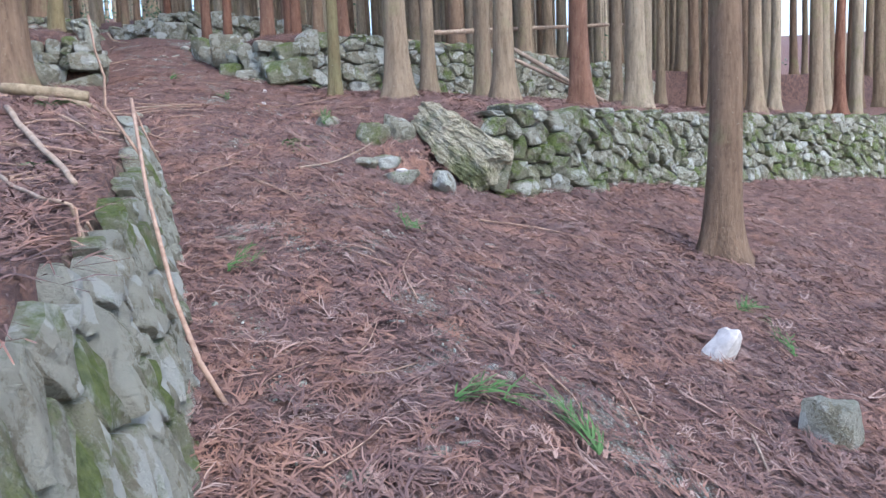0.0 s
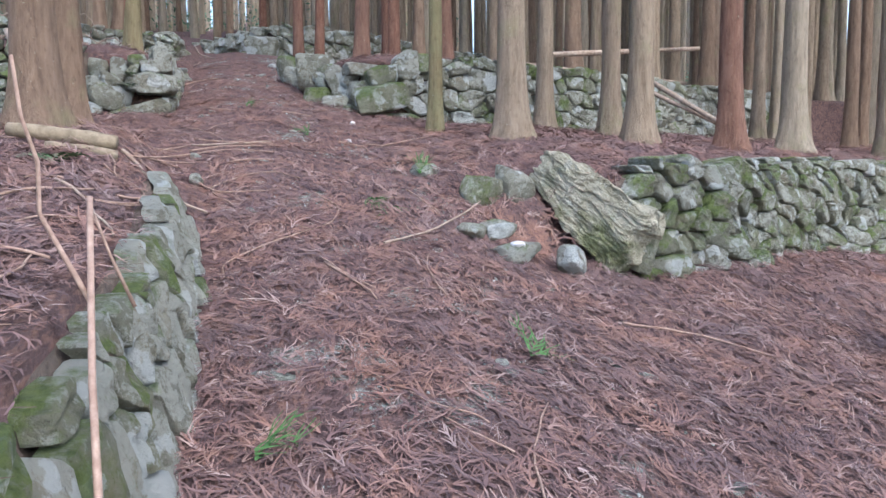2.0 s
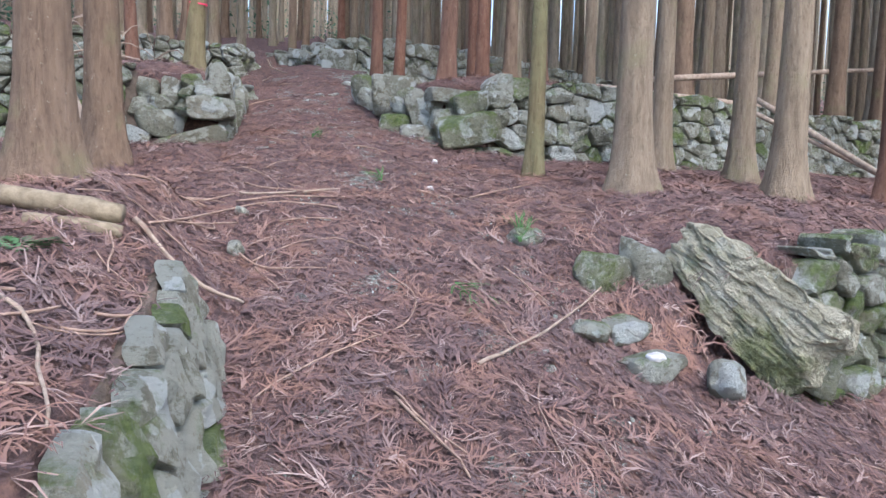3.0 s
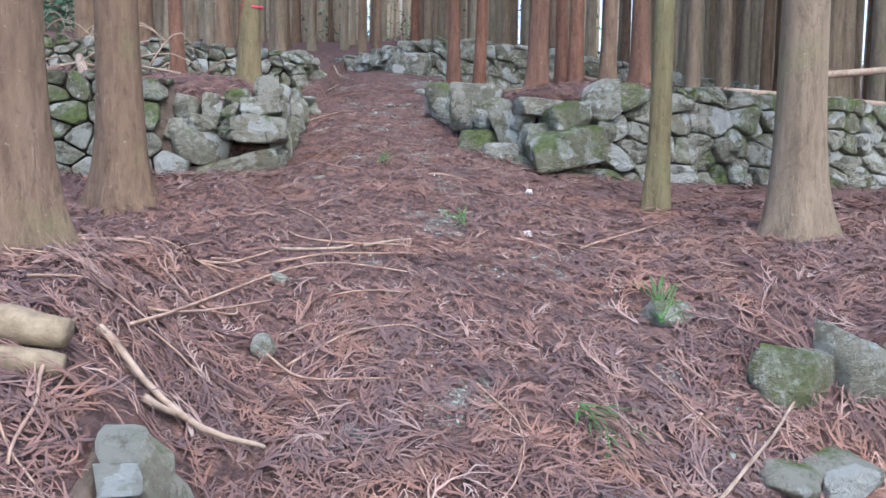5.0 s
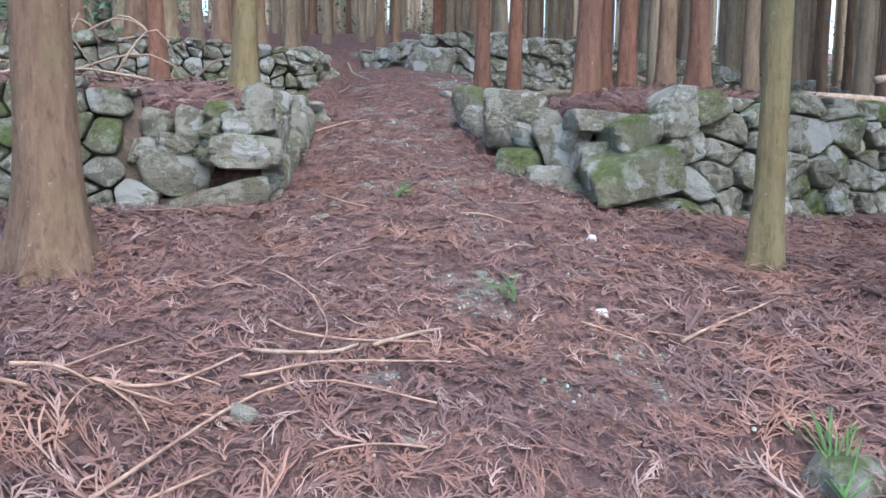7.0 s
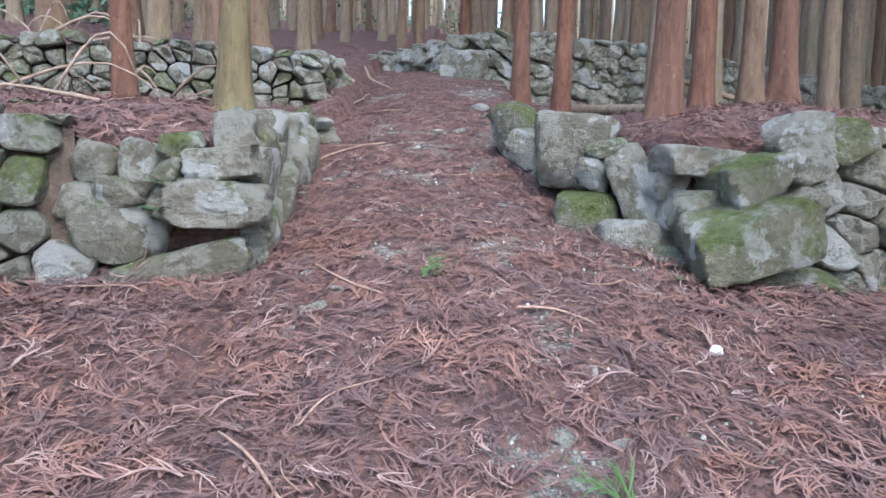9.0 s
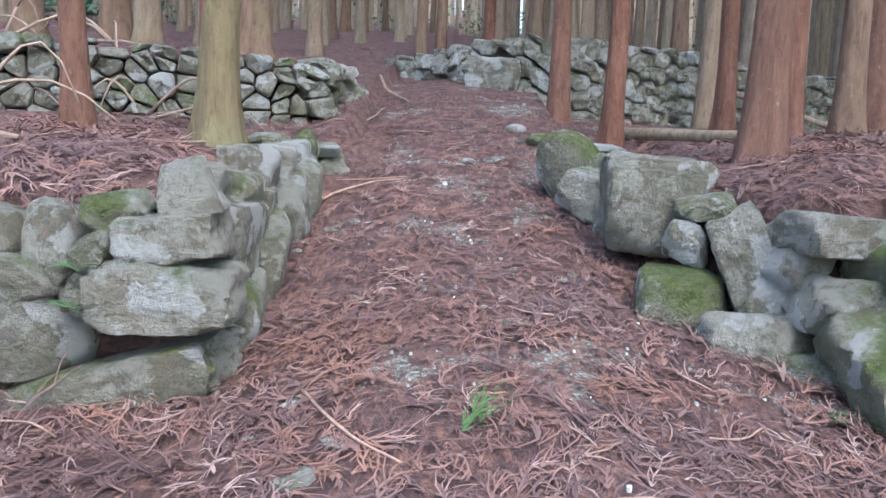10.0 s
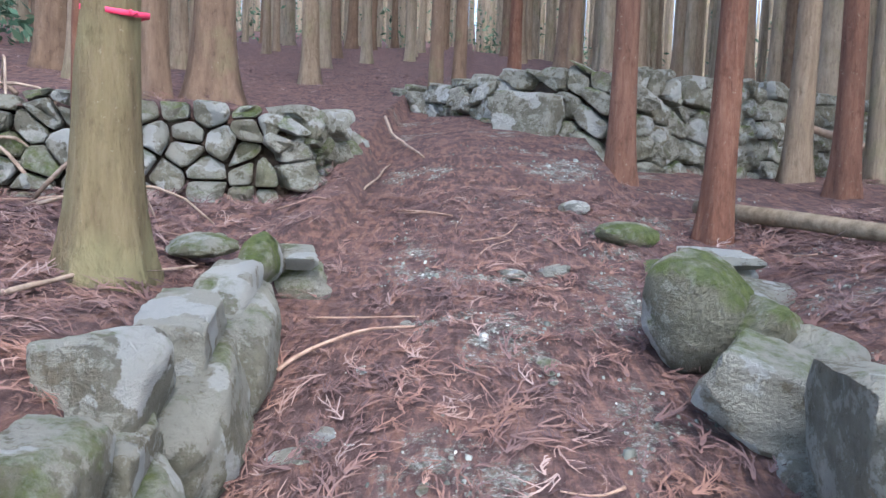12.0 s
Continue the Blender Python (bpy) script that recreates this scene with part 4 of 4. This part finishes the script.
stick((1.19, 7.00), (1.65, 7.52), (2.38, 8.29), 0.012)
stick((0.18, 6.55), (0.23, 6.79), (0.58, 7.17), (0.85, 7.35), (0.97, 7.67), 0.007)
stick((0.77, 6.75), (1.02, 6.20), 0.009)
stick((2.70, 6.60), (3.25, 6.58), (3.87, 6.24), 0.011)
stick((1.30, 4.12), (1.37, 4.60), (1.62, 5.13), 0.008)
stick((0.70, 3.43), (0.88, 3.35), (1.05, 3.36), 0.006)
stick((1.18, 3.14), (1.23, 2.96), 0.008)
stick((1.67, 3.37), (1.67, 3.15), (1.65, 2.96), 0.01)
stick((2.10, 3.38), (1.91, 2.88), 0.007)
stick((2.58, 2.99), (2.40, 2.65), 0.012)
stick((7.16, 7.10), (8.11, 7.11), 0.008)
stick((-0.45, 7.76), (-0.08, 9.06), (0.54, 8.93), 0.009)
stick((-0.92, 6.28), (-0.55, 4.79), (-0.33, 3.85), 0.028)
stick((-0.68, 4.23), (-0.34, 3.15), (-0.19, 3.42), 0.013)
stick((-0.22, 4.09), (-0.10, 5.65), 0.006)
stick((-0.26, 3.28), (-0.18, 4.21), 0.007)
stick((-0.15, 9.61), (0.10, 9.45), (0.55, 9.43), 0.009)
stick((-0.45, 7.97), (-0.09, 8.61), 0.009)
stick((-0.59, 6.17), (-0.43, 6.02), (-0.21, 5.48), 0.012)
stick((0.76, 6.83), (0.88, 6.55), (1.02, 6.35), 0.008)
stick((1.53, 7.09), (1.42, 6.72), (1.44, 6.32), 0.006)
stick((-0.59, 8.90), (-0.37, 9.09), (-0.20, 9.35), 0.01)
stick((-0.17, 9.38), (0.11, 9.30), (0.25, 9.40), 0.013)
stick((-0.17, 9.19), (0.17, 9.24), (0.59, 9.25), 0.009)
stick((0.31, 9.40), (0.57, 9.60), 0.012)
stick((-0.27, 10.24), (-0.03, 9.93), (0.09, 9.57), (0.09, 9.36), 0.007)
stick((0.05, 8.11), (0.25, 8.31), (0.52, 8.39), (0.72, 8.28), 0.008)
stick((-0.05, 8.16), (0.11, 8.04), (0.28, 8.00), (0.48, 8.01), 0.008)
stick((-0.48, 7.52), (-0.2, 7.5), (0.06, 7.6), 0.02)
stick((-0.30, 7.42), (-0.17, 7.56), 0.018)
stick((1.58, 9.62), (2.18, 10.06), 0.009)
stick((1.17, 9.73), (1.41, 9.59), (1.40, 9.34), 0.007)
stick((0.82, 7.99), (0.94, 7.80), (0.96, 7.63), 0.007)
stick((1.57, 8.24), (1.67, 8.04), (1.76, 7.90), 0.008)
stick((0.08, 8.04), (0.22, 7.77), 0.008)
stick((-0.85, 7.84), (-0.66, 7.89), (-0.40, 7.86), 0.008)
stick((-0.58, 14.09), (-0.38, 14.30), (-0.09, 14.32), 0.011)
stick((-0.69, 18.52), (-0.45, 18.03), (-0.27, 17.47), 0.02)
stick((-0.57, 14.56), (-0.19, 14.49), (-0.09, 14.45), 0.006)
stick((-1.36, 13.70), (-1.28, 14.09), (-1.14, 14.35), (-1.05, 14.65), 0.013)
stick((-1.55, 14.81), (-1.35, 14.83), (-1.07, 14.68), 0.008)
stick((-0.32, 16.04), (0.00, 15.79), 0.009)
stick((-0.64, 16.22), (-0.52, 17.39), 0.012)
stick((-0.22, 11.70), (-0.02, 11.40), (0.13, 11.28), 0.008)
stick((-1.38, 11.62), (-1.14, 11.62), (-0.98, 11.58), 0.007)
stick((0.70, 11.15), (0.87, 11.18), (1.01, 11.10), 0.009)


def litter_twigs():
    """Short dead twigs strewn among the sprays."""
    rnd = random.Random(31)
    for _ in range(150):
        x, y = rnd.uniform(-2.4, 4.2), rnd.uniform(1.5, 16.5)
        if not clear(x, y) or any(abs(behind(wl, x, y)) < 0.45 for wl in (W1, W2, L1)) or abs(x) < 0.35 and y < 8.3:
            continue
        a, n = rnd.uniform(0, 6.28), rnd.uniform(0.08, 0.22)
        b = a + rnd.uniform(-0.6, 0.6)
        stick((x, y), (x + math.cos(a) * n, y + math.sin(a) * n), (x + math.cos(a) * n + math.cos(b) * n, y + math.sin(a) * n + math.sin(b) * n), rnd.uniform(0.003, 0.0065))


litter_twigs()


def bank_brush():
    """Longer dead twigs lying thick on the bank above the low wall."""
    rnd = random.Random(47)
    for _ in range(75):
        x, y = rnd.uniform(-1.7, -0.3), rnd.uniform(2.6, 9.4)
        if not clear(x, y):
            continue
        a, n, m = rnd.gauss(0.2, 0.7) + (math.pi if rnd.random() < 0.5 else 0), rnd.uniform(0.1, 0.28), rnd.randint(2, 3)
        pts = [(x, y)]
        for _ in range(m):
            a += rnd.uniform(-0.35, 0.35)
            pts.append((min(pts[-1][0] + math.cos(a) * n, -0.22), pts[-1][1] + math.sin(a) * n))
        stick(*pts, rnd.uniform(0.004, 0.011))


bank_brush()


def brush_heap(x, y, n, seed):
    """Dead branches thrown together, arching out of the litter."""
    rnd = random.Random(seed)
    heap = tagged(new("brush_heap"), "tangled heap of grey dead branches on the terrace", "branches")
    heap.location = (x, y, height(x, y))
    for _ in range(n):
        a, r, up = rnd.uniform(0, 6.28), rnd.uniform(0.4, 1.1), rnd.uniform(0.1, 0.55)
        dx, dy = rnd.gauss(0, 0.7), rnd.gauss(0, 0.3)
        pts = []
        for i in range(7):
            k = i / 6 - 0.5
            px, py = dx + math.cos(a) * r * k, dy + 0.5 * math.sin(a) * r * k
            pts.append(Vector((px, py, height(x + px, y + py) - height(x, y) + 0.02 + up * (1 - 3.2 * k * k) * (0.4 + 0.6 * (i / 6)))))
        t = rnd.uniform(0.006, 0.018)
        v, f = tube(pts, [t * (1 - 0.1 * i) for i in range(7)], 6, 0.2, rnd.random())
        part("branch", mesh_of("branch", v, f, DEADWOOD), heap)


brush_heap(-3.1, 15.9, 16, 3)
brush_heap(-2.6, 12.6, 9, 8)


def log(a, b, r, label, mat=LOG, kind="log"):
    """A fallen stem between two points, a little crooked, with broken ends."""
    a, b = Vector(a), Vector(b)
    n = 9
    pts = [a.lerp(b, i / (n - 1)) + Vector((0, 0, 0.03 * r * noise.noise((i * 0.9, a.x, a.y)))) for i in range(n)]
    v, f = tube(pts, [r * (1 - 0.18 * i / n) * (0.82 if i in (0, n - 1) else 1) for i in range(n)], 12, 0.18, a.x)
    return tagged(new(kind, mesh_of(kind, v, f, mat)), label, "log")


def on(x, y, up):
    return (x, y, height(x, y) + up)


log(on(-0.46, 7.25, 0.11), on(-1.1, 7.32, 0.11), 0.055, "short weathered split log resting on another")
log(on(-0.45, 7.2, 0.035), on(-0.85, 7.12, 0.03), 0.045, "short weathered log half sunk in litter")
log(on(1.58, 16.55, 0.04), on(2.35, 14.75, 0.05), 0.055, "pale fallen log lying on the terrace")
log((5.0, 14.4, 3.95), (13.0, 20.4, 5.2), 0.05, "long fallen pole caught between the trunks", DEADWOOD, "fallen_pole")
log((6.7, 14.6, 3.75), on(7.6, 12.6, 0.06), 0.045, "dead branch leaning on the terrace wall", DEADWOOD, "fallen_pole")
log((6.4, 14.4, 3.6), on(7.9, 12.9, 0.05), 0.035, "dead branch leaning on the terrace wall", DEADWOOD, "fallen_pole")
log(on(3.9, 13.6, 0.05), on(9.0, 16.9, 0.1), 0.05, "thin fallen trunk lying along the terrace", DEADWOOD, "fallen_pole")
log((2.6, 20.1, 5.0), on(5.6, 20.2, 0.04), 0.045, "dead pole leaning down the stone wall", DEADWOOD, "fallen_pole")
log(on(-1.7, 11.2, 0.04), (-2.4, 12.3, 3.75), 0.05, "barkless branch leaning on the wall", DEADWOOD, "fallen_pole")


def sapling():
    """Three dead stems leaning together from the foot of the low wall."""
    s = tagged(new("dead_sapling"), "bare dead sapling leaning against the low wall", "sapling")
    for pts, r in (
        (((0.2, 3.28, 0.7), (0.11, 3.36, 0.88), (0.04, 3.61, 1.1), (-0.04, 4.01, 1.56), (-0.08, 4.31, 2.02)), 0.014),
        (((-0.06, 4.15, 1.74), (-0.13, 4.2, 1.86), (-0.2, 4.25, 1.98), (-0.19, 4.22, 2.12), (-0.22, 4.2, 2.24), (-0.235, 4.2, 2.4)), 0.008),
        (((0.03, 4.3, 1.7), (-0.03, 4.3, 1.85), (-0.07, 4.31, 1.97)), 0.006),
    ):
        v, f = tube([Vector(p) for p in pts], [r * (1 - 0.45 * i / len(pts)) for i in range(len(pts))], 7, 0.15)
        part("stem", mesh_of("stem", v, f, TWIG), s)


sapling()


def loose_stone(x, y, up, size, turn, mat, seed, label, boxy=0.6):
    ob = boulder(label, on(x, y, up), size, turn, mat, seed, boxy, 9)
    tagged(ob, label, "stone")
    return ob


loose_stone(3.2, 3.98, 0.05, (0.16, 0.14, 0.3), (25, 28, 20), WHITE_ROCK, 51, "pointed white rock sticking out of the litter", 0.9)
loose_stone(3.1, 3.02, 0.07, (0.28, 0.24, 0.26), (0, 14, 25), PALE, 52, "squarish lichened rock lying in the litter", 0.88)
loose_stone(2.24, 7.5, 0.03, (0.3, 0.26, 0.16), (0, 0, 20), PALE, 53, "half buried stone with a white crust", 0.75)
loose_stone(2.25, 7.44, 0.13, (0.13, 0.12, 0.06), (0, 0, 20), WHITE_ROCK, 60, "small white quartz stone on a boulder", 0.4)
loose_stone(2.2, 8.2, 0.0, (0.36, 0.28, 0.3), (0, 10, 40), MOSSY, 155, "mossy boulder at the edge of the bank", 0.75)
loose_stone(2.48, 8.18, 0.04, (0.26, 0.24, 0.26), (0, 10, 10), STONE, 56, "grey stone beside the tilted slab", 0.75)
loose_stone(1.98, 7.75, 0.0, (0.32, 0.26, 0.13), (0, 4, 60), PALE, 57, "flat lichened stone on the bank")
loose_stone(2.2, 7.78, 0.02, (0.26, 0.2, 0.13), (0, -8, 20), STONE, 65, "flat grey stone beside the slab", 0.8)
loose_stone(1.83, 8.76, 0.03, (0.24, 0.2, 0.14), (0, 4, 30), PALE, 58, "pale flat stone among the sprays", 0.75)
loose_stone(2.7, 7.5, 0.05, (0.4, 0.2, 0.2), (0, 30, 60), PALE, 59, "wedge stone under the tilted slab", 0.75)
loose_stone(1.47, 11.0, 0.02, (0.06, 0.05, 0.05), (0, 0, 0), WHITE_ROCK, 61, "small white stone on the path edge", 0.3)
loose_stone(1.3, 9.9, 0.01, (0.06, 0.06, 0.05), (0, 0, 40), WHITE_ROCK, 62, "small white stone on the litter", 0.3)
loose_stone(-0.06, 8.2, 0.03, (0.11, 0.14, 0.11), (0, 0, 10), PALE, 63, "last stone of the low wall showing through the litter")
loose_stone(-0.1, 8.92, 0.02, (0.09, 0.1, 0.07), (0, 20, 10), PALE, 64, "pale stone showing through the litter")
loose_stone(0.95, 15.6, 0.02, (0.4, 0.3, 0.16), (0, 0, 30), MOSSY, 66, "low mossy stone at the path edge")
loose_stone(0.72, 16.1, 0.02, (0.2, 0.2, 0.1), (0, 0, 30), PALE, 67, "flat pale stone at the path edge")


def outcrop(x, y, size):
    """Bedrock worn bare in the path: a low cluster of lichened knobs, flush with the litter."""
    rnd = random.Random(int(x * 1000 + y * 77))
    rock = tagged(new("bedrock_outcrop"), "pale lichened bedrock worn bare in the path", "rock", "bare rock in the path")
    rock.location = on(x, y, 0)
    for _ in range(rnd.randint(3, 5)):
        dx, dy, w = rnd.gauss(0, size * 0.36), rnd.gauss(0, size * 0.3), size * rnd.uniform(0.3, 0.75)
        knob = part("knob", stone_mesh("knob", (w, w * rnd.uniform(0.5, 0.9), w * 0.3), OUTCROP, rnd.randint(1, 9999), 0.6, 6, 0.3), rock)
        knob.matrix_basis = pose(dx, dy, height(x + dx, y + dy) - height(x, y) - 0.025 * rnd.random() - 0.05 * w, 13, rnd.uniform(-8, 8), rnd.uniform(0, 360))


for x, y, size in ((0.55, 2.63, 0.3), (0.98, 2.75, 0.2), (1.74, 3.28, 0.22), (1.37, 3.33, 0.25), (2.24, 4.82, 0.22), (2.36, 5.9, 0.22), (0.77, 5.39, 0.34), (1.21, 3.93, 0.2), (1.52, 5.57, 0.26), (1.79, 5.22, 0.16), (2.24, 5.31, 0.18), (0.41, 6.64, 0.22), (1.49, 7.3, 0.2), (2.2, 6.95, 0.2), (0.38, 8.22, 0.16), (0.51, 8.82, 0.13), (0.38, 7.74, 0.16), (0.76, 10.17, 0.3), (-0.22, 11.07, 0.14), (-0.09, 11.34, 0.24), (-0.15, 12.41, 0.2), (0.73, 12.75, 0.2), (0.71, 12.01, 0.18), (0.92, 11.68, 0.2), (-0.24, 11.7, 0.3), (0.32, 12.29, 0.26), (-0.49, 13.28, 0.16), (0.12, 13.7, 0.14), (-0.34, 13.64, 0.22), (0.46, 14.08, 0.22), (-0.27, 14.09, 0.16), (-0.05, 14.5, 0.24), (0.36, 15.26, 0.3), (0.15, 13.38, 0.18)):
    outcrop(x, y, size)


def sprig(x, y, turn, size, label="green cedar sprig dropped on the litter", mat=None, n=3):
    """A fresh spray: ribbons fanning from one stem."""
    rnd = random.Random(int(x * 100 + y * 10))
    s0 = tagged(new("cedar_sprig"), label, "sprig", "green sprigs")
    for k in range(n):
        v, q = spray_template(rnd, 0.24, 13, 0.004, 0.5)
        a = turn + rnd.uniform(-0.5, 0.5)
        vs = []
        for px, py, pz in v:
            gx, gy = x + (px * math.cos(a) - py * math.sin(a)) * size, y + (px * math.sin(a) + py * math.cos(a)) * size
            vs.append((gx, gy, height(gx, gy) + 0.02 + pz * 1.5 + 0.012 * k))
        leaf = part("spray", mesh_of("spray", vs, [tuple(int(i) for i in f) for f in q], mat or GREEN, False), s0)
        tagged(leaf, kind="stuff")


for x, y, a, s in ((4.06, 4.85, 0.2, 1.3), (3.84, 4.05, 1.2, 0.9), (1.07, 2.95, 0.3, 1.2), (1.52, 2.6, 1.6, 1.3), (1.72, 5.65, 1.0, 1.2), (1.2, 7.85, -0.9, 1.1), (1.75, 8.6, 1.1, 1.3), (0.35, 4.7, 0.4, 0.8), (0.9, 9.9, 2.0, 0.7), (0.3, 11.4, 0.5, 0.7)):
    sprig(x, y, a, s)
sprig(-0.22, 14.6, 1.2, 0.6, "yellowed cedar sprig on the path", LITTER)


def fern(x, y, z, size, seed):
    """A rosette of arching fronds with leaflets along each."""
    rnd = random.Random(seed)
    f0 = tagged(new("fern"), "small pale green fern growing from the ground", "fern")
    for k in range(7):
        a = k * 0.9 + rnd.uniform(-0.3, 0.3)
        vs, fs = [], []
        for i in range(11):
            s = i / 10
            r, h = size * s, size * (0.9 * s - 0.75 * s * s)
            c = Vector((x + r * math.cos(a), y + r * math.sin(a), z + h))
            d = Vector((math.cos(a), math.sin(a), 0.2))
            n = Vector((-math.sin(a), math.cos(a), -0.15))
            leaf = size * 0.26 * math.sin(math.pi * min(1, s * 0.85 + 0.12))
            for side in (1, -1):
                o = len(vs)
                tip = n * side * leaf + d * leaf * 0.5
                vs += [c, c + tip * 0.5 + d * 0.012 * size / 0.2, c + tip, c + tip * 0.5 - d * 0.012 * size / 0.2]
                fs.append((o, o + 1, o + 2, o + 3))
        part("frond", mesh_of("frond", [tuple(v) for v in vs], fs, FERN, False), f0)


fern(-0.7, 6.7, height(-0.7, 6.7), 0.2, 1)
fern(-0.55, 4.6, height(-0.55, 4.6), 0.15, 2)
fern(-0.98, 11.76, 3.2, 0.09, 3)
fern(-0.98, 11.74, 3.07, 0.1, 4)
fern(-1.9, 12.4, height(-1.9, 12.4), 0.14, 5)
fern(1.62, 11.75, height(1.62, 11.75), 0.12, 6)


def tape(x, y, z, r):
    """A strip of marking tape tied round a trunk, with a loose end."""
    n = 26
    vs, fs = [], []
    for i in range(n):
        a = 2 * math.pi * i / n
        k = r * (1 + 0.03 * math.sin(5 * a))
        zz = z + 0.008 * math.sin(2 * a)
        for dr, dz in ((0, -0.01), (0.004, -0.01), (0.004, 0.01), (0, 0.01)):
            vs.append((x + (k + dr) * math.cos(a), y + (k + dr) * math.sin(a), zz + dz))
    for i in range(n):
        j = (i + 1) % n
        for q in range(4):
            p = (q + 1) % 4
            fs.append((i * 4 + q, j * 4 + q, j * 4 + p, i * 4 + p))
    t = tagged(new("marking_tape", mesh_of("marking_tape", vs, fs, TAPE)), "bright pink marking tape tied round the mossy trunk", "tape")
    v, f = tube([Vector((x + r * 0.8, y - r * 0.62, z)), Vector((x + r * 0.95, y - r * 0.75, z - 0.012)), Vector((x + r * 1.1, y - r * 0.85, z - 0.008))], [0.009, 0.008, 0.006], 5)
    part("loose_end", mesh_of("loose_end", v, f, TAPE), t)


tape(-1.24, 14.25, 4.6, 0.122)


def vine():
    """A woody stem climbing the mossy trunk."""
    cx, cy, z0 = -1.25, 14.25, height(-1.25, 14.25)
    pts = []
    for i in range(22):
        h = i / 21 * 2.6
        a = radians(-175 + 62 * smooth(0.25, 1.6, h))
        r = 0.125 + 0.08 * math.exp(-h / 0.2) - 0.006 * h
        pts.append(Vector((cx + 0.01 * h + r * math.cos(a), cy + r * math.sin(a), z0 + h - 0.05)))
    v, f = tube(pts, [0.022] * len(pts), 7, 0.3)
    tagged(new("vine", mesh_of("vine", v, f, RED_BARK)), "dark woody vine climbing the mossy trunk", "vine")


vine()
